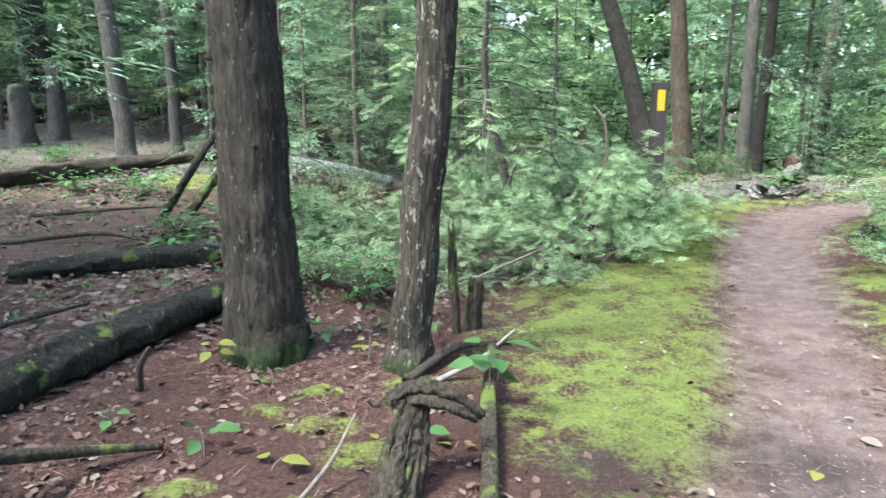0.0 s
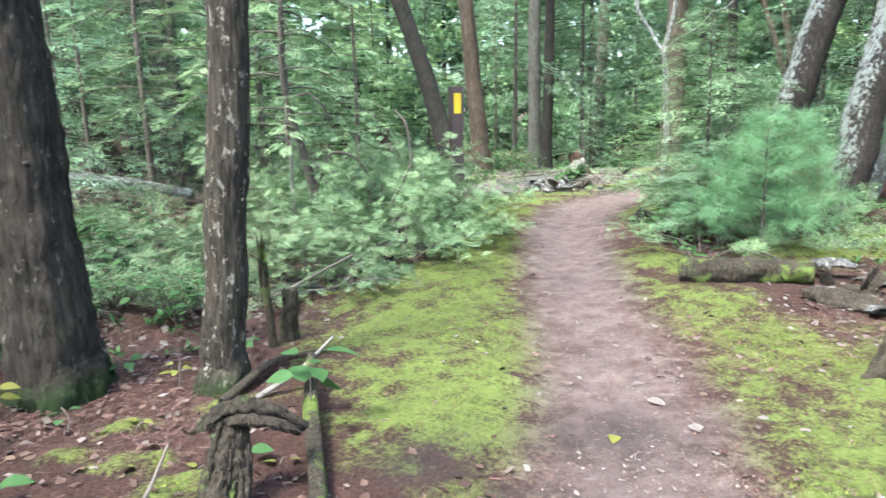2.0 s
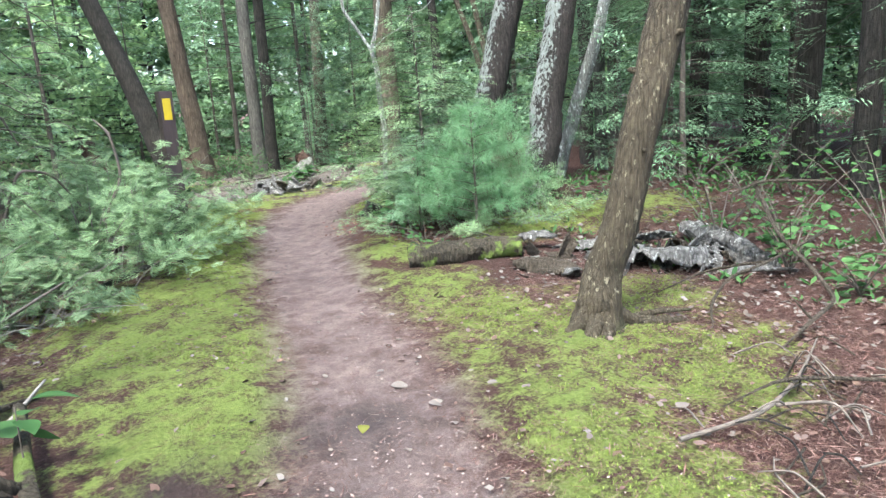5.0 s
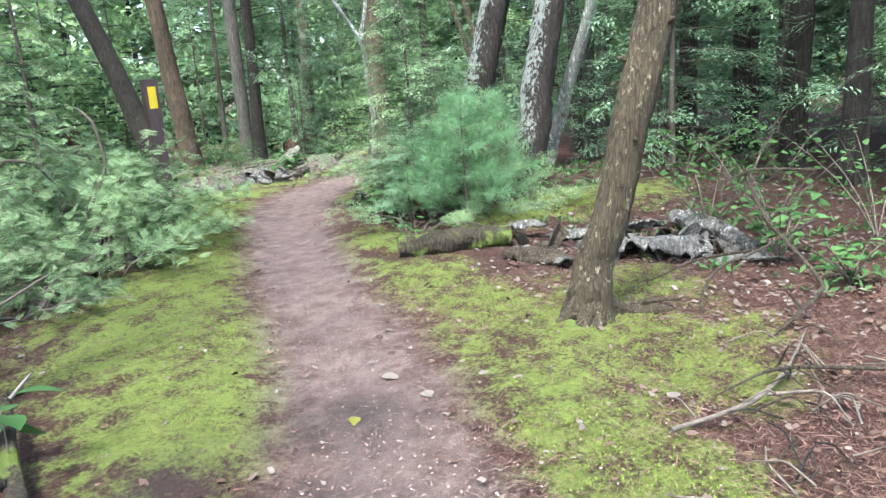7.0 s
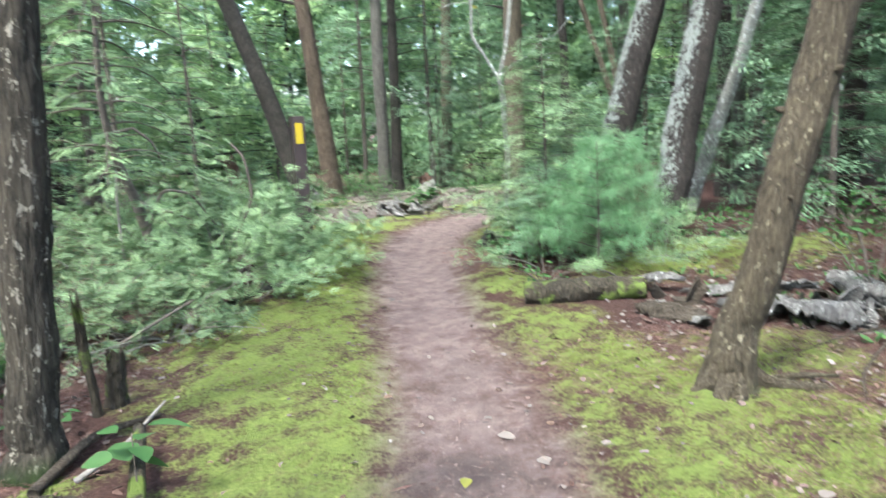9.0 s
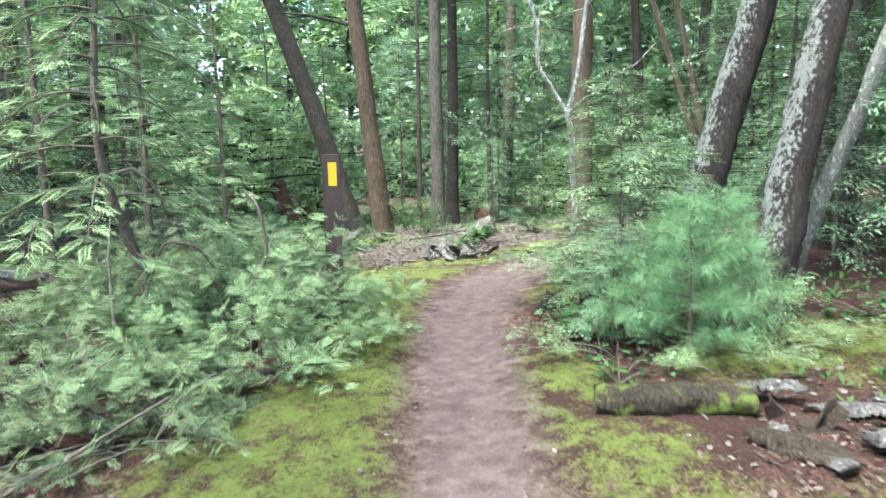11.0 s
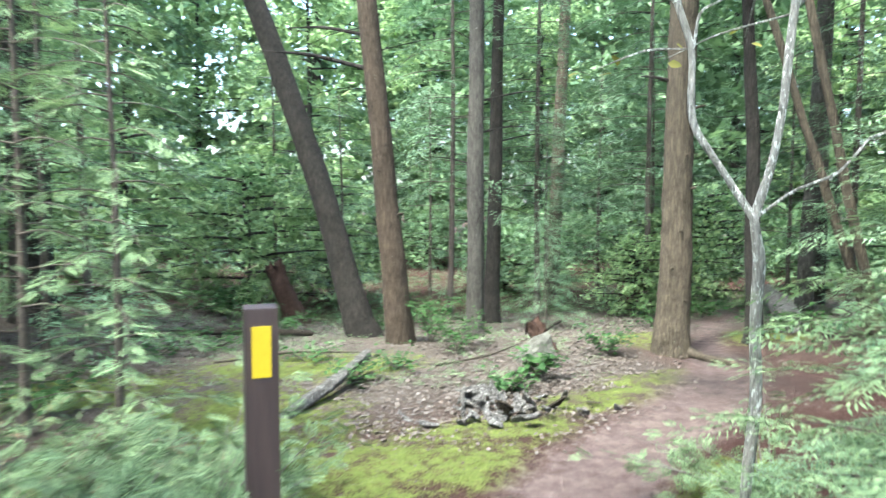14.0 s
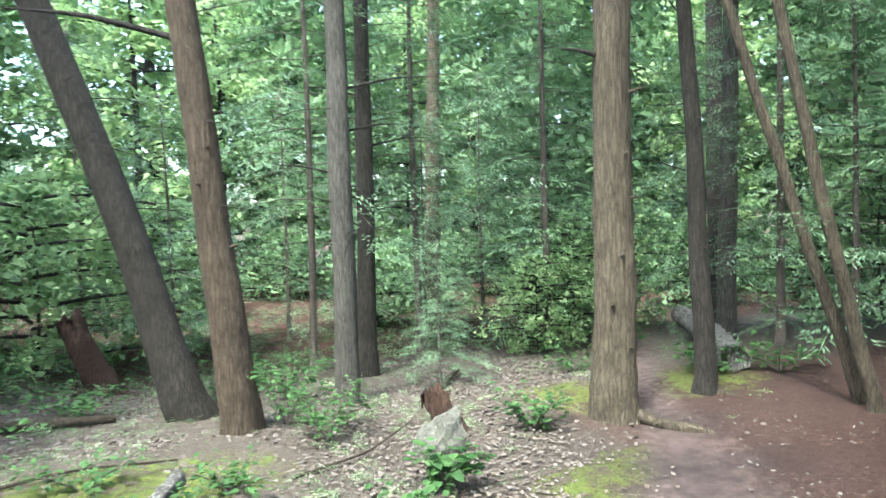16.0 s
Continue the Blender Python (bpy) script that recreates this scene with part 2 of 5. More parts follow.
dirt = mixc(nt, ramp(nt, big, [(0.5, (0, 0, 0)), (0.68, (0.3213, 0.3213, 0.3213))]), dirt, (0.03237, 0.0257, 0.02523))
mosscol = mixc(nt, 0.5, ramp(nt, mid, [(0.3, (0.0476, 0.0748, 0.01224)), (0.7, (0.1768, 0.2244, 0.0544))]),
               ramp(nt, fine, [(0.3, (0.0272, 0.0442, 0.0068)), (0.7, (0.2244, 0.2788, 0.068))]))
mosscol = mixc(nt, ramp(nt, noise_tex(nt, v, 14.0, 5, 0.7), [(0.5, (0, 0, 0)), (0.66, (0.7, 0.7, 0.7))]), mosscol, ramp(nt, fine, [(0.3, (0.035, 0.032, 0.012)), (0.7, (0.16, 0.14, 0.06))]))
pale = ramp(nt, fine, [(0.3, (0.0462, 0.03564, 0.02904)), (0.5, (0.1023, 0.0858, 0.07062)), (0.72, (0.1782, 0.1617, 0.1386))])
duff = mixc(nt, attribute(nt, "pale"), duff, pale)


def soft_mask(name, width, wobble):
    a = attribute(nt, name)
    n = calc(nt, 'ADD', calc(nt, 'SUBTRACT', mid, 0.5), calc(nt, 'MULTIPLY', calc(nt, 'SUBTRACT', patchy, 0.5), 0.9))
    n = calc(nt, 'ADD', n, calc(nt, 'MULTIPLY', calc(nt, 'SUBTRACT', fine, 0.5), 0.8))
    f = calc(nt, 'ADD', a, calc(nt, 'MULTIPLY', calc(nt, 'MULTIPLY', n, wobble), calc(nt, 'MINIMUM', calc(nt, 'MULTIPLY', a, 2.5), 1.0)))
    return ramp(nt, f, [(0.5 - width, (0, 0, 0)), (0.5 + width, (1, 1, 1))])


col = mixc(nt, soft_mask("moss", 0.3, 2.6), duff, mosscol)
col = mixc(nt, soft_mask("trail", 0.34, 1.1), col, dirt)
col = mixc(nt, calc(nt, 'MULTIPLY', attribute(nt, "damp"), calc(nt, 'ADD', patchy, 0.2)), col, (0.028, 0.024, 0.024))
nt.links.new(col, p.inputs["Base Color"])
p.inputs["Roughness"].default_value = 0.95
p.inputs["Specular IOR Level"].default_value = 0.15
bump(nt, p, calc(nt, 'ADD', fine, calc(nt, 'MULTIPLY', streak, 0.6)), 1.0, 0.035)

# ---- geometry helpers ----
rng = np.random.default_rng(7)


def np_mesh(name, v, f, mat, smooth=False):
    """A mesh from arrays of vertices and of equal-sided faces."""
    me = bpy.data.meshes.new(name)
    v, f = np.asarray(v, np.float32), np.asarray(f, np.int32)
    k = f.shape[1]
    me.vertices.add(len(v))
    me.vertices.foreach_set("co", v.ravel())
    me.loops.add(f.size)
    me.loops.foreach_set("vertex_index", f.ravel())
    me.polygons.add(len(f))
    me.polygons.foreach_set("loop_start", np.arange(0, f.size, k, dtype=np.int32))
    if smooth:
        me.polygons.foreach_set("use_smooth", np.ones(len(f), bool))
    me.materials.append(mat)
    me.update(calc_edges=True)
    return me


def joined(pieces):
    vs, fs, n = [], [], 0
    for v, f in pieces:
        vs.append(v)
        fs.append(np.asarray(f) + n)
        n += len(v)
    return np.concatenate(vs), np.concatenate(fs)


def part(name, me, parent=None, label="", m=None, kind=""):
    ob = new(name, me)
    ob.parent = parent
    if m is not None:
        ob.matrix_basis = m
    return tagged(ob, label, kind=kind)


def empty(name, at, label, category, group="", kind=""):
    ob = new(name)
    ob.location = at
    return tagged(ob, label, category, group, kind)


def smoothstep(a, b, x):
    t = np.clip((x - a) / (b - a), 0, 1)
    return t * t * (3 - 2 * t)


def ground_z(x, y):
    x, y = np.asarray(x, float), np.asarray(y, float)
    dx, dy = x - 1.0, y - 1.7
    d, b = np.hypot(dx, dy), np.arctan2(dx, dy)
    z = 0.05 * np.clip(d - 5, 0, 16) * smoothstep(0.0, -0.35, b) * smoothstep(-3.1, -1.8, b)
    z = z - 0.1 * np.clip(y - 13, 0, 5) * smoothstep(0.0, 0.2, b)
    return z + 0.22 * np.exp(-((x - 6) ** 2 + (y - 6.6) ** 2) / 3.5)


def on_ground(x, y, dz=0.0):
    return Vector((x, y, float(ground_z(x, y)) + dz))


def tube(pts, radii, sides=12, rough=0.06, flare=0.0, lobes=5, seed=0, steps=4, ridge=0.0, cap=True, lump=0.0):
    """A stem through the points: uneven round section, furrows, and a root flare at its foot."""
    pts, radii = np.asarray(pts, float), np.asarray(radii, float)
    t = np.arange(len(pts))
    tt = np.linspace(0, len(pts) - 1, (len(pts) - 1) * steps + 1)
    # smooth the line of points
    P = np.stack([np.interp(tt, t, pts[:, i]) for i in range(3)], 1)
    for _ in range(max(1, steps // 2)):
        P[1:-1] = 0.25 * P[:-2] + 0.5 * P[1:-1] + 0.25 * P[2:]
    R = np.interp(tt, t, radii)
    T = np.gradient(P, axis=0)
    T /= np.linalg.norm(T, axis=1)[:, None] + 1e-9
    ref = np.array([0.0, 1.0, 0.0]) if abs(T[0][1]) < 0.7 else np.array([1.0, 0.0, 0.0])
    A = np.cross(T, ref)
    A /= np.linalg.norm(A, axis=1)[:, None] + 1e-9
    B = np.cross(T, A)
    th = np.linspace(0, 2 * np.pi, sides, endpoint=False)
    h = np.concatenate([[0], np.cumsum(np.linalg.norm(np.diff(P, axis=0), axis=1))])
    local = np.random.default_rng(seed + 11)
    ph = local.uniform(0, 6.28, 8)
    rad = np.ones((len(P), sides))
    for k, a in ((2, 0.5), (3, 0.6), (5, 0.35)):
        rad += rough * a * np.sin(k * th[None, :] + ph[k] + 1.7 * h[:, None] / (R.max() * 6 + 0.05))
    if ridge:
        n = sides // 3
        rad += ridge * np.sin(n * th[None, :] + 1.2 * np.sin(h[:, None] * 5 + ph[1]) + ph[0]) * (0.6 + 0.4 * np.sin(h[:, None] * 17 + 3 * th[None, :]))
        rad += ridge * 0.6 * local.normal(0, 1, rad.shape)
    for k in range(9 if lump else 0):
        a, b = local.integers(1, 7), local.uniform(2, 11)
        rad += lump * 0.45 * np.sin(a * th[None, :] + b * h[:, None] / (R.max() * 1.2) + local.uniform(0, 6.28))
    rad = np.maximum(rad, 0.25)
    if flare:
        rad += flare * np.exp(-h[:, None] / (R[0] * 1.9)) * (0.8 + 0.28 * np.cos(lobes * th[None, :] + ph[6] + 0.9 * np.sin(2 * th[None, :])) + 0.2 * np.sin(3 * th[None, :] + ph[4]) + 0.15 * np.sin(7 * th[None, :] + ph[5]))
    ring = P[:, None, :] + (A[:, None, :] * np.cos(th)[None, :, None] + B[:, None, :] * np.sin(th)[None, :, None]) * (R[:, None] * rad)[:, :, None]
    v = ring.reshape(-1, 3)
    i, j = np.meshgrid(np.arange(len(P) - 1), np.arange(sides), indexing="ij")
    i, j = i.ravel(), j.ravel()
    f = np.stack([i * sides + j, i * sides + (j + 1) % sides, (i + 1) * sides + (j + 1) % sides, (i + 1) * sides + j], 1)
    if cap:
        for row, c in ((0, P[0]), (len(P) - 1, P[-1])):
            base = len(v)
            v = np.concatenate([v, c[None, :]])
            jj = np.arange(0, sides - 1, 2)
            ring_i = row * sides
            f = np.concatenate([f, np.stack([ring_i + jj, ring_i + jj + 1, ring_i + (jj + 2) % sides, np.full(len(jj), base)], 1)])
    return v, f


def roughen(v, amp, scale):
    """Push points about by fractal noise, so that wood looks broken and weathered."""
    out = np.array(v, float)
    for i, q in enumerate(out):
        w = Vector(q)
        out[i] = q + np.array(noise.noise_vector(w * scale)) * amp + np.array(noise.noise_vector(w * scale * 2.7)) * amp * 0.45
    return out


# ---- ground ----
TRAIL = np.array([(0.2, -3.0, 0.42), (1.1, 0.8, 0.38), (1.88, 3.29, 0.31), (2.12, 3.87, 0.3), (2.32, 4.46, 0.29), (2.57, 5.28, 0.29),
                  (2.92, 6.34, 0.32), (3.45, 7.6, 0.38), (3.95, 8.5, 0.42), (4.5, 9.1, 0.42), (5.1, 9.6, 0.38), (5.85, 10.05, 0.36),
                  (6.55, 10.6, 0.33), (7.05, 11.25, 0.27), (7.43, 11.9, 0.19), (8.08, 12.76, 0.13), (9.3, 14.25, 0.2), (10.6, 15.6, 0.25), (13.0, 19.0, 0.35)])
MOSS = np.array([(1.78, 5.1, 0.62, 1.3), (1.6, 4.1, 0.45, 0.45), (1.95, 6.1, 0.55, 0.45), (2.88, 5.45, 0.32, 0.8), (3.2, 3.9, 0.65, 0.5),
                 (2.62, 3.3, 0.35, 0.4), (3.85, 4.1, 0.4, 0.35), (2.4, 2.8, 0.4, 0.4), (2.35, 6.7, 0.35, 0.6), (2.85, 8.3, 0.45, 0.8), (3.2, 9.6, 0.8, 0.45),
                 (2.5, 10.8, 0.7, 0.9), (3.0, 12.3, 1.0, 0.5), (4.25, 10.05, 0.6, 0.28), (5.4, 10.55, 0.6, 0.25), (4.95, 8.75, 0.5, 0.3),
                 (4.3, 8.05, 0.35, 0.4), (3.35, 6.1, 0.3, 0.5), (6.1, 10.95, 0.5, 0.22), (7.2, 12.7, 0.4, 0.5), (8.6, 12.5, 0.5, 0.4),
                 (5.3, 5.5, 0.8, 0.35), (4.7, 5.75, 0.6, 0.3), (-2.4, 9.9, 0.7, 0.5), (0.35, 4.25, 0.09, 0.07), (0.62, 3.75, 0.13, 0.07), (0.42, 3.95, 0.11, 0.07), (0.5, 3.42, 0.09, 0.06), (-0.8, 5.3, 0.28, 0.18), (0.72, 4.35, 0.12, 0.07), (0.2, 4.05, 0.07, 0.05),
                 (0.1, 3.5, 0.08, 0.06), (1.2, 12.0, 0.8, 0.5),
                 (2.62, 7.2, 0.38, 0.6), (2.78, 7.75, 0.42, 0.5), (3.15, 8.75, 0.42, 0.5), (2.42, 6.2, 0.3, 0.5), (4.02, 7.95, 0.3, 0.35), (3.7, 9.45, 0.5, 0.35),
                 (7.95, 12.35, 0.25, 0.3), (6.6, 11.25, 0.3, 0.12), (3.27, 3.44, 0.45, 0.32), (3.22, 3.1, 0.35, 0.22), (3.65, 3.3, 0.3, 0.15), (2.95, 3.55, 0.4, 0.3), (3.15, 4.4, 0.35, 0.45), (3.25, 5.0, 0.25, 0.3)])


def trail_mask(x, y):
    best = np.full(np.shape(x), -9.0)
    for (ax, ay, aw), (bx, by, bw) in zip(TRAIL[:-1], TRAIL[1:]):
        dx, dy = bx - ax, by - ay
        t = np.clip(((x - ax) * dx + (y - ay) * dy) / (dx * dx + dy * dy), 0, 1)
        d = np.hypot(x - ax - t * dx, y - ay - t * dy)
        best = np.maximum(best, aw + t * (bw - aw) - d)
    return np.clip(0.5 + best / 0.42, 0, 1)


def moss_mask(x, y):
    best = np.full(np.shape(x), 0.0)
    for cx, cy, rx, ry in MOSS:
        r = np.hypot((x - cx) / rx, (y - cy) / ry)
        best = np.maximum(best, np.clip(0.5 + (1.0 - r) * 0.7, 0, 0.8))
    thin = 1 - 0.2 * smoothstep(2.2, 2.7, x) * (1 - smoothstep(5.0, 6.0, y))
    return best * thin * (1 - 0.75 * trail_mask(x, y))


def grown(lo, hi, step, far, n):
    out = np.geomspace(step, far, n)
    return np.concatenate([(lo - np.cumsum(out))[::-1], np.arange(lo, hi, step), hi + np.cumsum(out)])


gx, gy = grown(-6.0, 11.0, 0.055, 90, 26), grown(0.5, 16.5, 0.055, 90, 26)
X, Y = np.meshgrid(gx, gy, indexing="ij")
tm, mm = trail_mask(X, Y), moss_mask(X, Y)
rough_z = np.zeros_like(X)
for k in range(14):
    a, w = rng.uniform(0, 6.28), rng.uniform(1.2, 9.0)
    rough_z += np.sin(w * (X * math.cos(a) + Y * math.sin(a)) + rng.uniform(0, 6.28)) / w
near = np.exp(-np.clip(np.hypot(X - 3, Y - 7) - 12, 0, 99) / 8)
Z = ground_z(X, Y) + rough_z * 0.016 * near * (1 - 0.6 * tm) - 0.025 * tm + 0.02 * smoothstep(0.45, 0.78, mm)
Z += rng.normal(0, 0.004, Z.shape) * (1 + 0.6 * (mm > 0.5))
nx, ny = X.shape
idx = np.arange(nx * ny).reshape(nx, ny)
gf = np.stack([idx[:-1, :-1].ravel(), idx[1:, :-1].ravel(), idx[1:, 1:].ravel(), idx[:-1, 1:].ravel()], 1)
gme = np_mesh("ground", np.stack([X.ravel(), Y.ravel(), Z.ravel()], 1), gf, M_ground, True)
pale = np.maximum(smoothstep(9.5, 11.5, Y) * (1 - smoothstep(15, 18, Y)) * (1 - 0.8 * smoothstep(6.2, 7.2, X) * (1 - smoothstep(12, 13.5, Y))), smoothstep(-0.1, -1.2, X) * (1 - smoothstep(10, 14, Y)) * 0.3)
damp = np.zeros_like(X)
for cx, cy, rx, ry in ((2.0, 3.75, 0.3, 0.22), (1.6, 3.35, 0.25, 0.18), (6.7, 10.75, 0.7, 0.7), (7.3, 11.6, 0.4, 0.6), (1.35, 3.7, 0.2, 0.15)):
    damp = np.maximum(damp, np.exp(-((X - cx) / rx) ** 2 - ((Y - cy) / ry) ** 2))
for nm, arr in (("trail", tm), ("moss", mm), ("pale", pale), ("damp", damp)):
    att = gme.attributes.new(nm, 'FLOAT', 'POINT')
    att.data.foreach_set("value", arr.ravel().astype(np.float32))
ground = tagged(new("ground", gme), "forest floor of red needles, moss and a trodden dirt trail", "ground", kind="structure")


# ---- trees with bare lower trunks ----
def stem_tree(at, up, rb, ru, mat, label, height=11.0, sides=24, flare=0.5, ridge=0.0, bend=0.0, stubs=(), crown=True, group="forest trees", seed=0, lobes=5, twigs=0):
    """A trunk that leans from its foot through 'up', with knots, dead branch stubs and a high crown."""
    root = empty("tree", (at[0], at[1], float(ground_z(at[0], at[1]))), label, "tree", group)
    o = np.array(root.location)
    u = np.array(up) - o
    local = np.random.default_rng(seed)
    pts, rad = [], []
    for s in np.concatenate([[-0.03, 0.0, 0.05, 0.1, 0.18, 0.3, 0.45, 0.65, 0.85, 1.0], np.linspace(1.3, max(1.6, height / u[2]), 6)]):
        q = u * s
        k = math.sin(min(s, 1.5) * 2.2) * bend
        pts.append((q[0] + k + local.normal(0, 0.01), q[1] + local.normal(0, 0.01), q[2]))
        rad.append(max(0.03, rb + (ru - rb) * min(s, 1.0) - max(0, s - 1) * ru * 0.12))
    v, f = tube(pts, rad, sides, 0.05, flare, lobes, seed, 5, ridge)
    v = roughen(v, 0.09 * rb, 2.2 / rb) if sides > 30 else v
    part("trunk", np_mesh("trunk", v, f, mat, True), root)
    for h, a, ln, r in stubs:
        c = u * (h / u[2])
        r0 = rb + (ru - rb) * min(1, h / u[2])
        d = np.array([math.cos(a), math.sin(a), 0.25])
        line = [c + d * r0 * 0.6, c + d * (r0 + ln * 0.5), c + d * (r0 + ln) + np.array([0, 0, -0.1 * ln])]
        v, f = tube(line, [r, r * 0.7, r * 0.25], 6, 0.1, seed=seed + int(h * 10), steps=3)
        part("dead_branch", np_mesh("dead_branch", v, f, M_bark_dark if ln > 0.12 else mat, True), root)
    for k in range(twigs):
        hh, a, ln = local.uniform(1.2, 4.8), local.uniform(0, 6.28), local.uniform(0.15, 0.75)
        c = u * (hh / u[2])
        d = np.array([math.cos(a), math.sin(a), local.uniform(-0.45, 0.6)])
        line = [c + d * rb * 0.6, c + d * (rb + ln * 0.5) + local.normal(0, 0.03, 3), c + d * (rb + ln) + np.array([0, 0, -0.15 * ln])]
        v, f = tube(line, [0.007, 0.0045, 0.002], 5, 0.1, seed=seed + k, steps=3)
        part("dead_branch", np_mesh("dead_branch", v, f, M_bark_dark, True), root)
    if crown:
        s = (height * 0.8) / u[2]
        part("crown", CROWN, root, "high green crown of drooping boughs", Matrix.Translation(Vector(u * s)) @ Matrix.Rotation(seed * 1.3, 4, 'Z'), "stuff")
    return root

# ---- foliage ----
def kite(a, b, w, lift=0.0):
    a, b = np.array(a, float), np.array(b, float)
    d = b - a
    s = np.array([-d[1], d[0], 0.0])
    s = s / (np.linalg.norm(s) + 1e-9) * w
    m = a + d * 0.45 + np.array([0, 0, lift])
    return np.array([a, m + s, b, m - s])


def template(kites):
    v = np.concatenate(kites)
    return v, np.arange(len(v)).reshape(-1, 4)


def hemlock_template(n, ln=0.16, w=0.018, seed=1):
    """A flat spray: many small needled twiglets that point forward and out, ragged at the rim."""
    r = np.random.default_rng(seed)
    ks = []
    for i in range(n):
        x = 0.05 + 0.9 * (i + r.uniform(0, 1)) / n
        y = r.uniform(-1, 1) * 0.36 * (1.08 - 0.85 * x)
        a = math.copysign(radians(r.uniform(15, 60)), y)
        z = -0.16 * x * x - 0.12 * abs(y) + r.normal(0, 0.012)
        q = ln * r.uniform(0.7, 1.3)
        ks.append(kite((x, y, z), (x + q * math.cos(a), y + q * math.sin(a), z - 0.25 * q), w * r.uniform(0.8, 1.2), 0.008))
    ks.append(kite((0.0, 0, 0), (0.95, 0, -0.15), 0.008))
    return template(ks)


def cedar_template(n=5, w=0.035):
    ks = [kite((0.05, 0, 0), (1.0, 0, -0.22), w)]
    for i in range(n):
        x = 0.12 + 0.7 * i / n
        ln = 0.55 * (1 - 0.6 * x)
        for s in (-1, 1):
            a = radians(34)
            e = (x + ln * math.cos(a), s * ln * math.sin(a), -0.22 * x - 0.1 * ln)
            ks.append(kite((x, 0, -0.2 * x), e, w))
            m = (x + 0.45 * ln * math.cos(a), s * 0.45 * ln * math.sin(a), -0.21 * x)
            ks.append(kite(m, (m[0] + ln * 0.5, m[1] + s * 0.02, m[2] - 0.05), w * 0.85))
    return template(ks)


def pine_template(n=34, w=0.009):
    r = np.random.default_rng(3)
    ks = []
    for i in range(n):
        a, c = r.uniform(0, 6.28), r.uniform(0.25, 1.0)
        d = np.array([c, math.cos(a) * math.sqrt(1 - c * c), math.sin(a) * math.sqrt(1 - c * c)])
        x0 = np.array([r.uniform(0, 0.5), 0, 0])
        ks.append(kite(x0, x0 + d * 0.75, w))
    return template(ks)


def leaf_template(w=0.3):
    v = np.array([(0, 0, 0), (0.3, w, 0.06), (0.72, w * 0.72, 0.03), (1, 0, -0.08), (0.72, -w * 0.72, 0.03), (0.3, -w, 0.06), (0.35, 0, -0.02), (0.75, 0, -0.03)], float)
    return v, np.array([(0, 6, 2, 1), (6, 7, 3, 2), (0, 5, 4, 6), (6, 4, 3, 7)])


def fine_leaf_template(w=0.34):
    """An ovate leaf with a pointed tip, folded along its rib."""
    t = np.array([0.0, 0.12, 0.3, 0.5, 0.7, 0.86, 1.0])
    half = w * np.array([0.0, 0.62, 0.98, 1.0, 0.72, 0.36, 0.0])
    rib = np.stack([t, 0 * t, -0.16 * t * t], 1)
    a = rib + np.stack([0 * t, half, 0.22 * half], 1)
    b = rib + np.stack([0 * t, -half, 0.22 * half], 1)
    f = [(7 + i, i, i + 1, 8 + i) for i in range(6)] + [(i, 14 + i, 15 + i, i + 1) for i in range(6)]
    return np.concatenate([rib, a, b]), np.array(f)


def clump_template(n, seed, w=0.1):
    r = np.random.default_rng(seed)
    ks = []
    for i in range(n):
        c = r.normal(0, 0.3, 3) * (1, 1, 0.55)
        d = r.normal(0, 1, 3) * (1, 1, 0.5)
        d /= np.linalg.norm(d)
        ks.append(kite(c, c + d * r.uniform(0.2, 0.42), w * r.uniform(0.6, 1.2), r.uniform(-0.05, 0.05)))
    return template(ks)


HEM, HEM_S, PINE, LEAF, BLADE = hemlock_template(28, 0.17, 0.02), hemlock_template(23, 0.15, 0.02, 2), pine_template(), leaf_template(), fine_leaf_template()
CEDAR_B = cedar_template(5, 0.019)
CLUMPS = [clump_template(8, 5, 0.095), clump_template(8, 6, 0.095)]


def scatter(tmpl, pos, way, scale, roll=0.5, seed=0):
    """Copies of a small template, each at its place, along its way, turned a little about it."""
    tv, tf = tmpl
    pos, way = np.asarray(pos, float), np.asarray(way, float)
    n = len(pos)
    local = np.random.default_rng(seed)
    way = way / (np.linalg.norm(way, axis=1)[:, None] + 1e-9)
    up = np.tile([0.0, 0.0, 1.0], (n, 1)) + local.normal(0, roll, (n, 3))
    side = np.cross(up, way)
    side /= np.linalg.norm(side, axis=1)[:, None] + 1e-9
    top = np.cross(way, side)
    sc = np.asarray(scale, float)[:, None, None]
    v = (way[:, None, :] * tv[None, :, 0:1] + side[:, None, :] * tv[None, :, 1:2] + top[:, None, :] * tv[None, :, 2:3]) * sc + pos[:, None, :]
    f = (tf[None] + (np.arange(n) * len(tv))[:, None, None]).reshape(-1, 4)
    return v.reshape(-1, 3), f


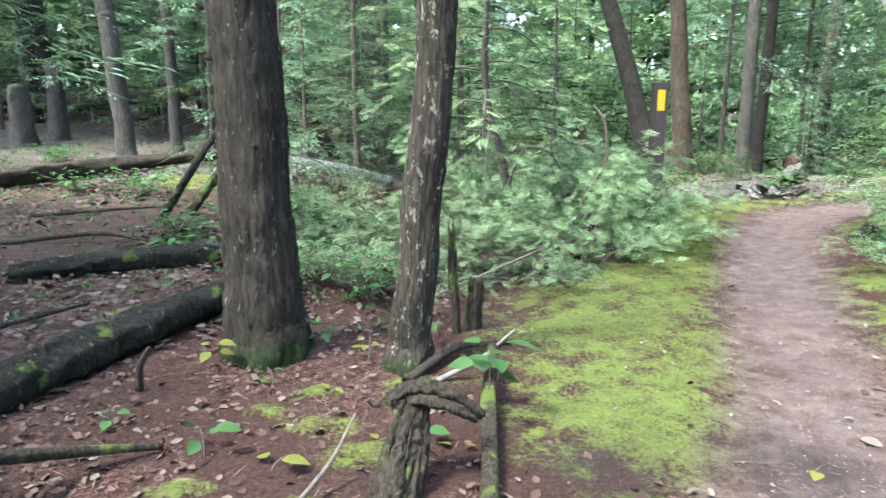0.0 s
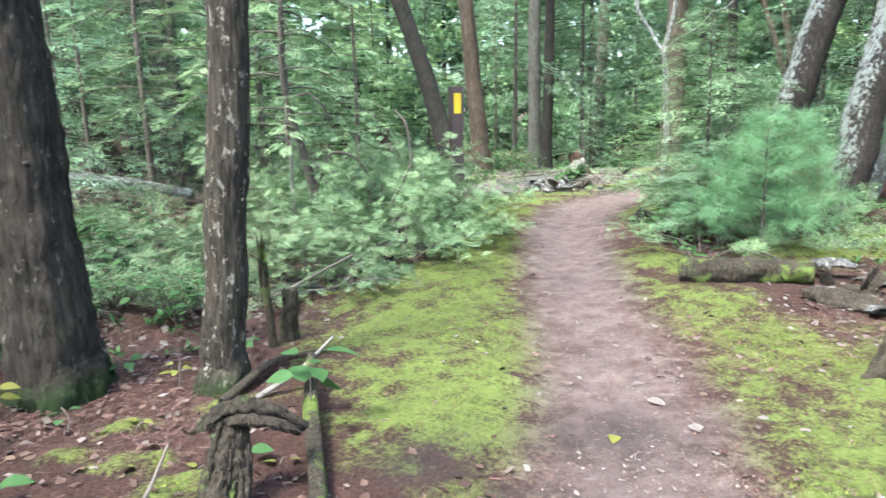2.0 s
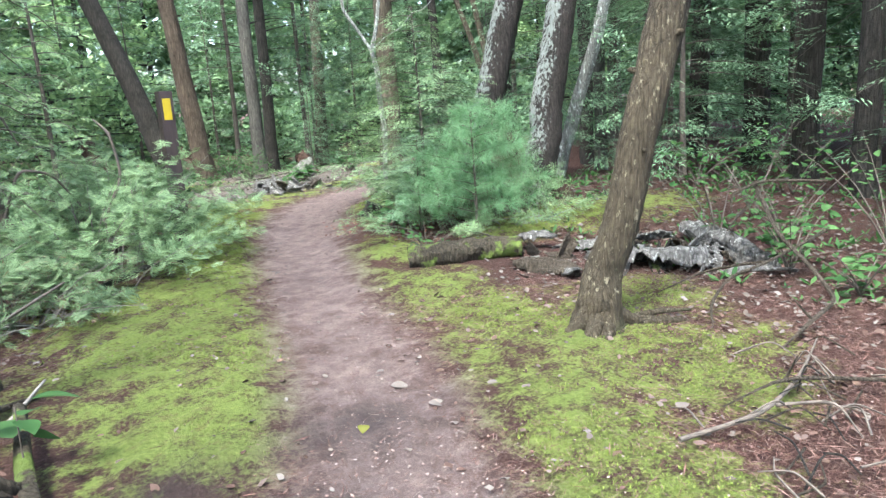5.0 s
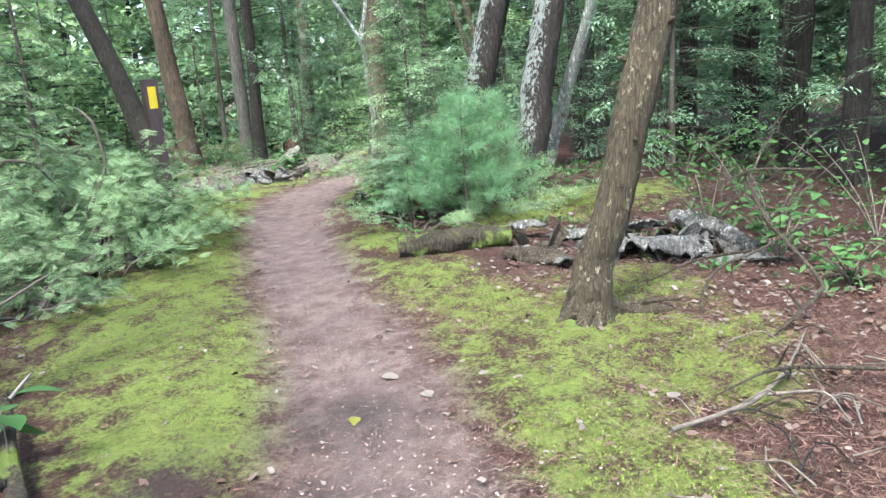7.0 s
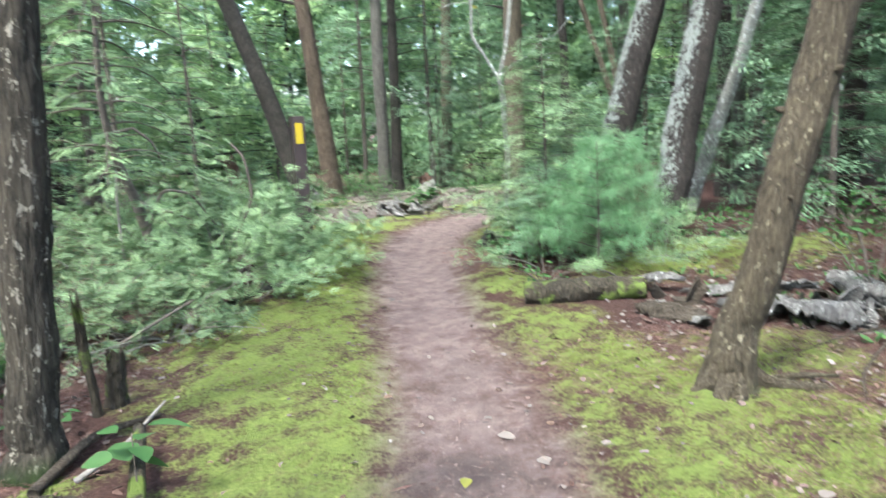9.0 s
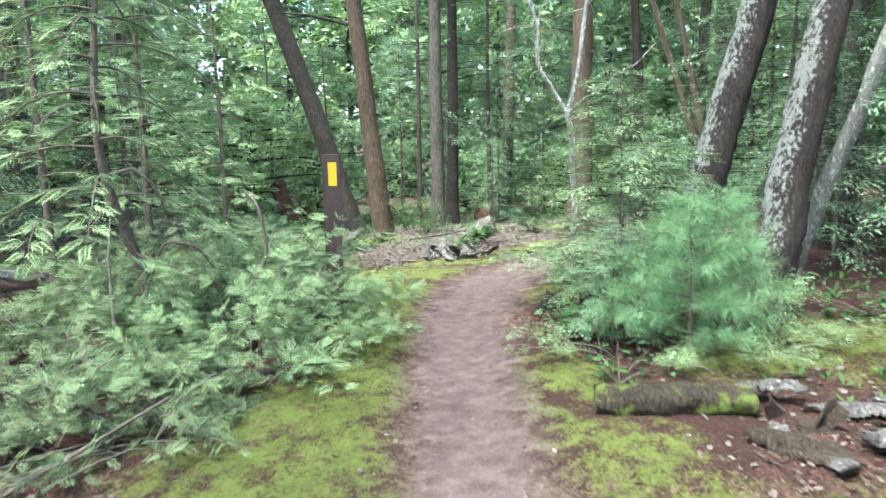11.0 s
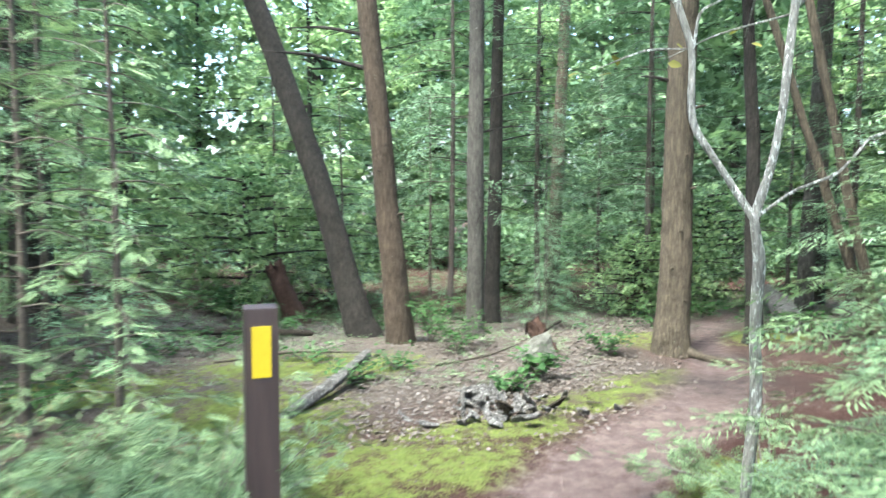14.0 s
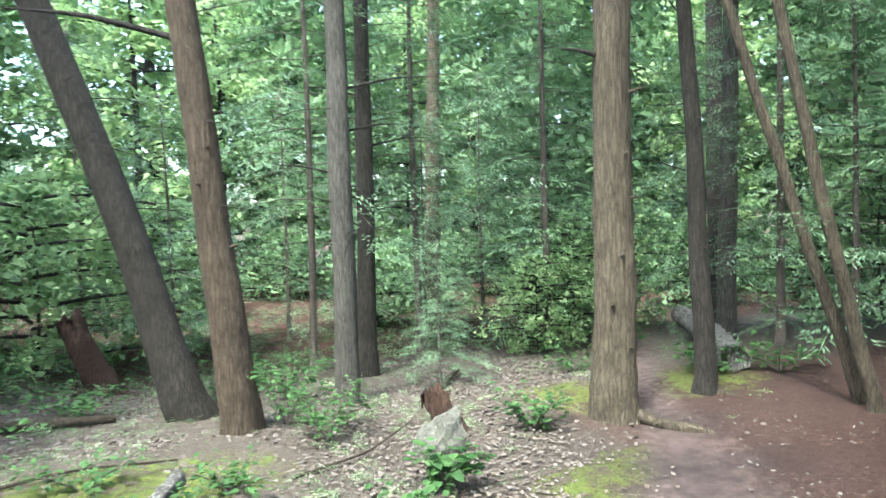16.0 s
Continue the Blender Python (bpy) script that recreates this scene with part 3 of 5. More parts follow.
def boughs(height, z0, reach, count, gap, size, droop=0.35, rise=0.25, seed=0, top=0.15, power=0.8):
    """Branch lines round a stem with places and ways for the sprays along them."""
    r = np.random.default_rng(seed)
    lines, pos, way, own = [], [], [], []
    for i in range(count):
        k = (i + r.uniform(0, 1)) / count
        z = z0 + (height - z0) * k ** power
        ln = reach * (top + (1 - top) * (1 - k)) * r.uniform(0.6, 1.15)
        a = i * 2.4 + r.uniform(-0.5, 0.5)
        ca, sa = math.cos(a), math.sin(a)
        s = np.linspace(0, 1, 6)
        line = np.stack([ca * ln * s, sa * ln * s, z + ln * (rise * s - droop * s * s)], 1) + r.normal(0, 0.02 * ln, (6, 3)) * s[:, None]
        lines.append(line)
        m = max(2, int(ln / gap))
        for j in range(m):
            q = 0.2 + 0.8 * (j + r.uniform(0, 1)) / m
            c = np.array([np.interp(q, s, line[:, d]) for d in range(3)])
            for sg in (-1, 1):
                b = a + sg * r.uniform(0.5, 1.1)
                pos.append(c)
                way.append((math.cos(b), math.sin(b), r.uniform(-0.35, 0.25)))
        pos.append(line[-1])
        way.append((ca, sa, -0.2))
        own += [i] * (len(pos) - len(own))
    n = len(pos)
    return lines, np.array(pos), np.array(way), size * r.uniform(0.6, 1.25, n), np.array(own)


_, cpos, cway, csc, _ = boughs(3.6, -1.2, 2.4, 24, 0.55, 0.8, 0.35, 0.15, 77, 0.2, 1.0)
CROWN = np_mesh("crown", *scatter(HEM_S, cpos, cway, csc, 0.3, 77), M_hemlock)


T_thick = stem_tree((0.02, 4.66), (-0.02, 4.66, 1.51), 0.15, 0.137, M_bark_thick, "thick dark furrowed conifer trunk with mossy foot", 12, 64, 0.4, 0.035, seed=1,
                    stubs=[(1.25, 3.4, 0.03, 0.02), (0.9, -1.2, 0.02, 0.02)])
T_slim = stem_tree((0.66, 4.57), (0.79, 4.57, 1.49), 0.082, 0.075, M_bark_slim, "slim grey-brown trunk with pale lichen flecks", 11, 52, 0.4, 0.03, seed=2,
                   stubs=[(1.22, -0.3, 0.02, 0.015), (0.75, -0.6, 0.02, 0.012)])
T_lean = stem_tree((3.34, 3.9), (3.69, 3.78, 1.44), 0.082, 0.086, M_bark_lean, "leaning tan-barked tree on the mossy clearing", 10, 48, 0.75, 0.02, seed=3, lobes=4,
                   stubs=[(1.15, 2.6, 0.03, 0.02), (0.8, -2.0, 0.03, 0.015), (1.3, -1.5, 0.03, 0.02)])
T_dark = stem_tree((4.02, 14.36), (2.81, 15.01, 3.76), 0.185, 0.135, M_bark_dark, "dark trunk leaning far over behind the post", 11, 24, 0.35, 0.015, twigs=6, seed=4, bend=0.12)
T_red = stem_tree((4.29, 13.42), (3.98, 13.58, 3.49), 0.155, 0.118, M_bark_red, "reddish straight conifer trunk with short stubs", 12, 28, 0.3, 0.015, twigs=10, seed=5,
                  stubs=[(2.0, -2.2, 0.08, 0.02), (2.6, 0.3, 0.1, 0.02), (3.2, 2.9, 1.2, 0.03), (1.5, -0.7, 0.06, 0.02), (3.6, 2.5, 1.0, 0.025), (2.3, -1.5, 0.07, 0.02)])
T_twin1 = stem_tree((5.4, 13.92), (5.4, 13.92, 3.75), 0.118, 0.095, M_bark_grey, "grey scaly trunk, one of a close pair", 12, 24, 0.3, 0.02, twigs=14, seed=6,
                    stubs=[(2.6, 0.2, 0.7, 0.015), (3.0, -0.2, 0.9, 0.015), (2.2, 3.0, 0.5, 0.012)])
T_twin2 = stem_tree((6.24, 15.52), (6.31, 15.48, 4.3), 0.125, 0.085, M_bark_dark, "dark trunk behind the grey one of a pair", 12, 20, 0.5, 0.015, twigs=12, seed=7,
                    stubs=[(2.8, 0.1, 0.9, 0.015), (3.4, 2.9, 0.6, 0.015)])
T_big = stem_tree((7.0, 11.95), (7.02, 11.93, 3.37), 0.168, 0.145, M_bark_tan, "tall straight tan conifer trunk with knots beside the trail", 13, 36, 0.45, 0.012, seed=8,
                  stubs=[(1.3, -1.9, 0.04, 0.025), (1.75, -1.2, 0.06, 0.02), (2.1, -1.7, 0.05, 0.02), (0.9, -2.4, 0.04, 0.02), (2.6, -1.0, 0.12, 0.02), (2.9, 2.9, 0.3, 0.025), (0.55, -1.5, 0.04, 0.02)])
T_bent = stem_tree((8.12, 12.0), (7.96, 12.09, 3.53), 0.095, 0.062, M_bark_dark, "dark slightly bent trunk beside the trail", 11, 22, 0.6, 0.015, twigs=12, seed=9, bend=0.06)
stem_tree((10.78, 14.01), (10.84, 13.98, 2.2), 0.13, 0.11, M_bark_grey, "grey trunk farther back in the wood", 11, 16, 0.3, seed=10)
stem_tree((8.94, 11.09), (8.22, 11.47, 2.47), 0.056, 0.042, M_bark_tan, "thin leaning pale trunk, one of two", 9, 16, 0.4, seed=11, group="thin leaning trunks")
stem_tree((8.79, 10.88), (8.2, 11.2, 2.87), 0.058, 0.044, M_bark_tan, "thin leaning pale trunk, one of two", 9, 16, 0.4, seed=12, group="thin leaning trunks")
stem_tree((9.49, 20.13), (9.57, 20.1, 2.07), 0.17, 0.15, M_bark_tan, "pale trunk far off in the wood", 12, 14, 0.3, seed=13)
stem_tree((5.35, 6.55), (6.0, 6.8, 1.9), 0.15, 0.135, M_lichen, "leaning trunk crusted with pale lichen", 9, 36, 0.3, 0.03, seed=14, group="lichened trunks")
stem_tree((5.2, 7.35), (5.9, 7.4, 2.2), 0.15, 0.135, M_lichen, "leaning dark trunk with a lichened flank", 9, 36, 0.3, 0.03, seed=15, group="lichened trunks")
stem_tree((6.3, 7.25), (6.3, 6.52, 1.9), 0.075, 0.055, M_birch, "thin pale leaning birch stem", 6, 20, 0.2, 0.01, seed=16)
stem_tree((-0.75, 13.6), (-0.85, 13.6, 3.0), 0.24, 0.22, M_bark_grey, "broad grey trunk behind the brush", 12, 20, 0.3, seed=17)
stem_tree((-0.05, 15.5), (-0.1, 15.5, 3.0), 0.26, 0.24, M_bark_dark, "broad dark trunk behind the brush", 12, 20, 0.3, seed=18)
for i, (x, y, r, mt) in enumerate([(-1.6, 16.0, 0.16, M_bark_dark), (-2.3, 18.5, 0.22, M_bark_grey), (-3.3, 17.0, 0.2, M_bark_dark), (-4.05, 11.46, 0.13, M_bark_grey),
                                   (-3.7, 12.3, 0.09, M_bark_grey), (-7.6, 15.5, 0.15, M_bark_dark), (-9.0, 17.0, 0.2, M_bark_dark), (8.3, 5.6, 0.13, M_bark_dark),
                                   (9.4, 6.8, 0.16, M_bark_dark), (7.4, 4.6, 0.1, M_bark_dark), (10.6, 8.6, 0.15, M_bark_dark), (9.8, 4.2, 0.2, M_bark_dark),
                                   (7.8, 8.0, 0.08, M_bark_grey), (8.6, 9.0, 0.1, M_bark_dark), (12.0, 11.5, 0.14, M_bark_grey), (13.0, 16.0, 0.18, M_bark_dark)]):
    stem_tree((x, y), (x + rng.normal(0, 0.12), y + rng.normal(0, 0.1), 3.0 + float(ground_z(x, y))), r, r * 0.85, mt,
              "bare lower trunk of a tree deeper in the wood", 11, 14, 0.3, twigs=6, seed=30 + i, group="deeper trunks")


def stems_mesh(name, lines, r0, mat, sides=5):
    return np_mesh(name, *joined([tube(l, np.linspace(r0, r0 * 0.25, len(l)), sides, 0.05, steps=1, cap=False) for l in lines]), mat, True)


def conifer(name, label, category, height, z0, reach, count, gap, size, tmpl, mat, r0=0.03, seed=0, droop=0.35, rise=0.25, lean=(0, 0), group="", top=0.15, power=0.8, roll=0.25, split=False, stem=None, limb=0.3):
    root = empty(name, (0, 0, 0), label, category, group)
    lines, pos, way, sc, own = boughs(height, z0, reach, count, gap, size, droop, rise, seed, top, power)
    tilt = lambda q: q + np.stack([lean[0] * q[:, 2], lean[1] * q[:, 2], 0 * q[:, 2]], 1)
    if stem is not None:
        bend = np.asarray(stem, float)
        centre = lambda z: np.stack([np.interp(z, bend[:, 2], bend[:, 0]), np.interp(z, bend[:, 2], bend[:, 1]), 0 * z], 1)
        pos = pos + np.concatenate([np.tile(centre(lines[i][:1, 2]), ((own == i).sum(), 1)) for i in range(count)])
        lines = [l + centre(l[:1, 2]) for l in lines]
        st = bend
    else:
        pos, lines = tilt(pos), [tilt(l) for l in lines]
        st = tilt(np.stack([np.sin(np.linspace(0, 4, 8)) * r0 * 0.8, np.zeros(8), np.linspace(-0.1, height, 8)], 1))
    v, f = tube(st, np.linspace(r0, r0 * 0.2, len(st)), 8, 0.08, 0.2, seed=seed, steps=3)
    part("trunk", np_mesh("trunk", v, f, M_twig, True), root)
    if split:
        for i, l in enumerate(lines):
            k = own == i
            b = part("branch", stems_mesh("branch", [l], max(0.004, r0 * 0.2), M_twig, 5), root)
            v, f = scatter(tmpl, pos[k], way[k], sc[k], roll, seed + i)
            part("foliage", np_mesh("foliage", v, f, mat), b, kind="stuff")
        return root
    part("limbwork", stems_mesh("limbwork", lines, max(0.004, r0 * limb), M_twig, 4), root, kind="stuff")
    v, f = scatter(tmpl, pos, way, sc, roll, seed)
    part("crown", np_mesh("crown", v, f, mat), root, kind="stuff")
    return root


def place(ob, x, y, turn=0.0, s=1.0, dz=0.0, tilt=0.0):
    return Matrix.Translation(on_ground(x, y, dz)) @ Matrix.Rotation(turn, 4, 'Z') @ Matrix.Rotation(tilt, 4, 'X') @ Matrix.Scale(s, 4)


def put_copies(proto, spots):
    """The prototype takes the first place, copies the others."""
    for i, (x, y, turn, s) in enumerate(spots):
        m = place(proto, x, y, turn, s)
        if i:
            c = copy_thing(proto, Matrix.Identity(4))
            c.matrix_basis = m
    x, y, turn, s = spots[0]
    proto.matrix_basis = place(proto, x, y, turn, s)


# brush of low cedar left of the trail
def brush(name, label, at, rx, ry, h, n, size, tmpl, mat, seed, twigs=26, group="low brush"):
    """A sprawling mound of many arching shoots with sprays all along them."""
    r = np.random.default_rng(seed)
    root = empty(name, on_ground(*at), label, "shrub", group)
    lines, pos, way = [], [], []
    tufts = [(r.uniform(0, 6.28), math.sqrt(r.uniform(0, 1)), r.uniform(0.45, 1.15), r.normal(0, 0.22, 2)) for _ in range(max(4, n // 9))]
    for i in range(n):
        a, q, tall, drift = tufts[i % len(tufts)]
        bx, by = math.cos(a) * q * rx + r.normal(0, 0.06), math.sin(a) * q * ry + r.normal(0, 0.06)
        hh = h * (1 - 0.55 * q ** 2) * tall * r.uniform(0.6, 1.0)
        out = np.array([math.cos(a), math.sin(a)]) * r.uniform(0.1, 0.4) + drift + r.normal(0, 0.08, 2)
        s = np.linspace(0, 1, 5)
        line = np.stack([bx + out[0] * s ** 1.5, by + out[1] * s ** 1.5, hh * (1.25 * s - 0.3 * s * s)], 1)
        zb = float(ground_z(at[0] + bx, at[1] + by)) - root.location.z
        line[:, 2] += zb
        if i < twigs:
            lines.append(line)
        for j in range(7):
            k = 0.42 + 0.58 * r.uniform(0, 1) ** 0.8
            pos.append([np.interp(k, s, line[:, d]) for d in range(3)])
            b = r.uniform(0, 6.28)
            way.append((math.cos(b) + out[0], math.sin(b) + out[1], r.uniform(-0.25, 0.75)))
    v, f = scatter(tmpl, pos, way, size * r.uniform(0.55, 1.3, len(pos)), 0.8, seed)
    part("foliage", np_mesh("foliage", v, f, mat), root, kind="stuff")
    for l in lines:
        part("shoot", stems_mesh("shoot", [l], 0.006, M_palet, 5), root)
    return root


LB = "dense low cedar brush beside the trail"
# M_cedar paints the shaded left mounds, M_cedar_pale the lit ones by the trail
for at, rx, ry, h, n, size, tm_, mt, sd in (
        ((1.68, 7.3), 0.64, 0.8, 1.0, 400, 0.125, CEDAR_B, M_cedar_pale, 41), ((0.75, 6.9), 0.75, 0.8, 0.7, 270, 0.125, CEDAR_B, M_cedar, 42),
        ((2.08, 8.3), 0.4, 0.8, 0.95, 240, 0.13, CEDAR_B, M_cedar_pale, 43), ((1.2, 8.5), 0.8, 0.75, 1.1, 250, 0.135, CEDAR_B, M_cedar, 44),
        ((0.3, 6.1), 0.55, 0.45, 0.34, 70, 0.15, HEM, M_cedar, 45), ((0.0, 8.2), 0.9, 0.9, 0.4, 110, 0.19, HEM, M_cedar, 46),
        ((1.15, 6.25), 0.3, 0.3, 0.42, 110, 0.12, CEDAR_B, M_cedar, 47), ((2.0, 9.4), 0.42, 0.55, 0.55, 90, 0.12, CEDAR_B, M_cedar_pale, 48),
        ((5.15, 8.15), 0.4, 0.45, 0.55, 120, 0.12, CEDAR_B, M_cedar_pale, 49), ((4.6, 7.4), 0.4, 0.35, 0.45, 70, 0.15, HEM, M_cedar_pale, 50)):
    brush("cedar_brush", LB, at, rx, ry, h, n, size, tm_, mt, sd, 60)
# young cedar that leans out of the brush
cd = conifer("young_cedar", "young cedar with a curved dark stem and drooping sprays", "tree", 4.4, 0.95, 0.85, 64, 0.06, 0.17, CEDAR_B, M_cedar_pale, 0.045, 51, 0.75, 0.35, top=0.5, split=True,
             stem=[(0.25, 0.2, -0.1), (0.13, 0.12, 0.35), (0.04, 0.05, 0.75), (-0.06, -0.02, 1.1), (-0.1, -0.05, 1.45), (-0.07, 0.0, 2.0), (0.02, 0.05, 2.8), (0.0, 0.1, 4.4)])
for q in ([(-0.06, -0.02, 1.2), (0.1, -0.06, 1.3), (0.22, -0.1, 1.15), (0.27, -0.12, 0.95)], [(0.0, 0.02, 0.95), (-0.1, -0.1, 1.05), (-0.16, -0.16, 0.9)], [(0.05, 0.05, 0.7), (0.3, -0.1, 0.62), (0.42, -0.12, 0.55)]):
    part("dead_branch", stems_mesh("dead_branch", [np.array(q)], 0.016, M_twig, 6), cd, "bare drooping dead branch")
cd.matrix_basis = place(cd, 1.07, 7.36)
cd2 = conifer("young_cedar", "young cedar with drooping sprays behind the brush", "tree", 4.5, 0.5, 1.1, 50, 0.12, 0.22, CEDAR_B, M_cedar_pale, 0.04, 52, 0.5, 0.3, top=0.35, split=True)
put_copies(cd2, [(1.75, 9.7, 0.5, 0.75), (0.3, 9.4, 2.0, 1.0), (-0.6, 10.6, 4.0, 1.1), (1.0, 10.8, 1.0, 1.0)])
# saplings right of the trail
hm = conifer("hemlock_sapling", "hemlock sapling with flat feathery boughs", "tree", 1.75, 0.15, 0.85, 60, 0.07, 0.2, HEM, M_cedar_pale, 0.022, 53, 0.3, 0.3, split=True)
hm.matrix_basis = place(hm, 4.25, 6.75)
hm2 = conifer("hemlock_sapling", "hemlock sapling with flat feathery boughs", "tree", 1.3, 0.12, 0.7, 46, 0.07, 0.19, HEM, M_hemlock, 0.018, 54, 0.3, 0.3, split=True)
put_copies(hm2, [(4.85, 7.2, 0.0, 0.95), (3.95, 6.35, 2.1, 0.6)])
pn = conifer("pine_sapling", "soft-needled white pine sapling, pale green", "tree", 1.05, 0.1, 0.6, 34, 0.08, 0.15, PINE, M_pine, 0.016, 55, 0.1, 0.35, roll=1.0, split=True, top=0.25)
put_copies(pn, [(4.12, 5.85, 0.0, 0.9), (4.55, 6.15, 1.7, 0.85), (4.0, 6.15, 3.1, 0.6)])
for at, rx, ry, h, n, size, tm_, mt, sd in (((4.0, 6.2), 0.35, 0.3, 0.32, 60, 0.1, HEM, M_cedar_pale, 71), ((4.5, 5.75), 0.4, 0.25, 0.3, 50, 0.1, HEM, M_cedar_pale, 72), ((4.9, 6.2), 0.4, 0.35, 0.45, 60, 0.11, HEM, M_cedar_pale, 73)):
    brush("hemlock_brush", "low hemlock shoots round the foot of the saplings", at, rx, ry, h, n, size, tm_, mt, sd, 12)
# understory hemlocks
uh = conifer("understory_hemlock", "hemlock with tiers of flat feathery boughs", "tree", 4.6, 0.25, 1.7, 60, 0.22, 0.42, HEM_S, M_hemlock, 0.045, 56, 0.4, 0.2, group="understory hemlocks", limb=0.15)
put_copies(uh, [(-1.2, 9.3, 0, 0.7), (-0.5, 12.2, 1, 0.9), (-2.2, 13.2, 2, 1.0), (-4.2, 14.8, 3, 1.1), (-1.4, 11.2, 4, 0.8), (0.6, 13.2, 5, 1.0), 
                (-5.6, 16.0, 0.4, 1.1), (-8.5, 15.2, 2.2, 1.1), (-6.8, 18.6, 1.2, 1.3), (6.6, 7.6, 2, 0.75), (7.2, 6.3, 3, 0.8), 
                (6.5, 14.1, 1.5, 0.34), (9.9, 16.8, 0.2, 1.1), (9.9, 9.6, 1.1, 1.0), (11.0, 12.4, 0, 1.1), (7.6, 3.6, 1, 0.9), (9.0, 5.2, 2, 1.1), (10.8, 7.2, 0.7, 1.2),
                (4.4, 18.8, 0, 0.9), (6.6, 20.3, 1.0, 1.0), (8.8, 19.0, 4.0, 0.9), (3.2, 19.5, 1.0, 1.1), (-2.0, 16.4, 5.0, 1.0), (11.6, 15.2, 1.0, 1.0), (12.6, 9.8, 2.0, 1.1), (8.4, 7.4, 0.3, 0.9), (9.6, 3.4, 0.3, 1.0), (10.4, 19.6, 1.6, 1.1)])

th = conifer("tall_hemlock", "tall hemlock with drooping boughs above a bare lower stem", "tree", 9.0, 2.3, 2.4, 58, 0.24, 0.5, HEM_S, M_hemlock, 0.06, 58, 0.6, 0.2, group="tall hemlocks", top=0.3, power=1.0, limb=0.14)
put_copies(th, [(5.9, 16.6, 0, 0.95), (7.7, 17.0, 2.2, 1.0), (9.2, 15.8, 3.4, 0.95), (10.8, 13.2, 4.1, 0.95), (-5.4, 13.9, 5.0, 0.75), (-3.3, 12.7, 0.8, 0.72), (-7.6, 17.0, 2.6, 1.0),
                # the ones near x 7 to 8, y < 4 and x < -3, y < 6: added for shade, mostly unseen
                (8.2, 3.4, 1.9, 0.9), (9.2, 6.2, 2.9, 1.0), (7.2, 1.6, 0.4, 0.9), (8.4, 8.6, 1.1, 0.9), (-4.6, 5.6, 1.5, 0.85), (-3.3, 4.8, 0.2, 0.95), (0.6, 15.4, 3.3, 0.95), (-1.0, 13.8, 2.0, 0.95)])


# ---- the wood beyond ----
def wood_tree(name, label, height, z0, reach, n, size, mat, seed, group, r0=0.16):
    """A taller tree whose crown is many loose clumps of leaves on drawn-out limbs, with gaps between."""
    r = np.random.default_rng(seed)
    root = empty(name, (0, 0, 0), label, "tree", group)
    lines, pos = [], []
    for i in range(30):
        z = z0 + (height - z0) * (i / 30) ** 0.9
        ln = reach * (0.35 + 0.65 * math.sin(math.pi * min(0.98, 0.25 + 0.7 * i / 30))) * r.uniform(0.6, 1.15)
        a = i * 2.4 + r.uniform(-0.4, 0.4)
        s = np.linspace(0, 1, 4)
        line = np.stack([math.cos(a) * ln * s, math.sin(a) * ln * s, z + ln * 0.2 * s - ln * 0.15 * s * s], 1)
        lines.append(line)
        for j in range(n // 30):
            q = r.uniform(0.15, 1) ** 0.8
            c = np.array([np.interp(q, s, line[:, d]) for d in range(3)])
            pos.append(c + r.normal(0, 0.2, 3) * (1, 1, 0.5) * reach * 0.35)
    v, f = tube(np.stack([np.sin(np.linspace(0, 3, 8)) * 0.1, np.zeros(8), np.linspace(-0.3, height, 8)], 1), np.linspace(r0, r0 * 0.2, 8), 10, 0.06, 0.3, steps=2)
    part("trunk", np_mesh("trunk", v, f, M_bark_dark, True), root)
    part("limbwork", stems_mesh("limbwork", lines, 0.03, M_bark_dark, 4), root, kind="stuff")
    v, f = scatter(CLUMPS[seed % 2], pos, r.normal(0, 1, (len(pos), 3)) * (1, 1, 0.3), size * r.uniform(0.6, 1.3, len(pos)), 0.5, seed)
    part("crown", np_mesh("crown", v, f, mat), root, kind="stuff")
    return root


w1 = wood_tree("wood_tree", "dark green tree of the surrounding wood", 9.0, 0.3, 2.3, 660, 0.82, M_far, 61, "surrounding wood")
# w2 looks sunlit only through its lighter leaf colour
w2 = wood_tree("wood_tree", "light green tree of the surrounding wood, sunlight painted in its leaves", 8.0, 0.4, 2.4, 630, 0.75, M_far_lit, 62, "surrounding wood", 0.12)
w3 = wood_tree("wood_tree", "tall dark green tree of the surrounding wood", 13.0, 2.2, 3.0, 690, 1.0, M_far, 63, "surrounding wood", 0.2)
spots = {0: [], 1: [], 2: []}
for k in range(30):
    b = radians(-48 + 132 * (k + 0.5) / 30) + rng.normal(0, 0.02)
    d = 22.5 + 3.5 * (k % 3) + rng.uniform(-1, 1)
    # the left part of the arc gets more trees with painted sunlight
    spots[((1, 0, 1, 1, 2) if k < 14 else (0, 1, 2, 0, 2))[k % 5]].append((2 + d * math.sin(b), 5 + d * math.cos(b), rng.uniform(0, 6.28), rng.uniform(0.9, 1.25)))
for k in range(10):
    b = radians(100 + 200 * (k + 0.5) / 10)
    spots[(0, 2)[k % 2]].append((2 + 17 * math.sin(b), 4 + 17 * math.cos(b), rng.uniform(0, 6.28), rng.uniform(0.9, 1.25)))
# extra trees, mostly out of view, added to block light from both sides
spots[2] += [(x, y, rng.uniform(0, 6.28), s) for x, y, s in ((11.2, 3.0, 0.9), (12.6, 6.2, 1.0), (13.2, 9.2, 1.0), (10.4, 0.4, 0.9), (14.4, 12.6, 1.0), (-10.5, 13.2, 1.0), (-9.2, 17.6, 1.0), (-6.4, 20.4, 1.0), (-4.8, 2.4, 0.62), (-7.6, 20.6, 1.0), (-10.6, 19.4, 1.0))]
for w, k in ((w1, 0), (w2, 1), (w3, 2)):
    put_copies(w, spots[k])

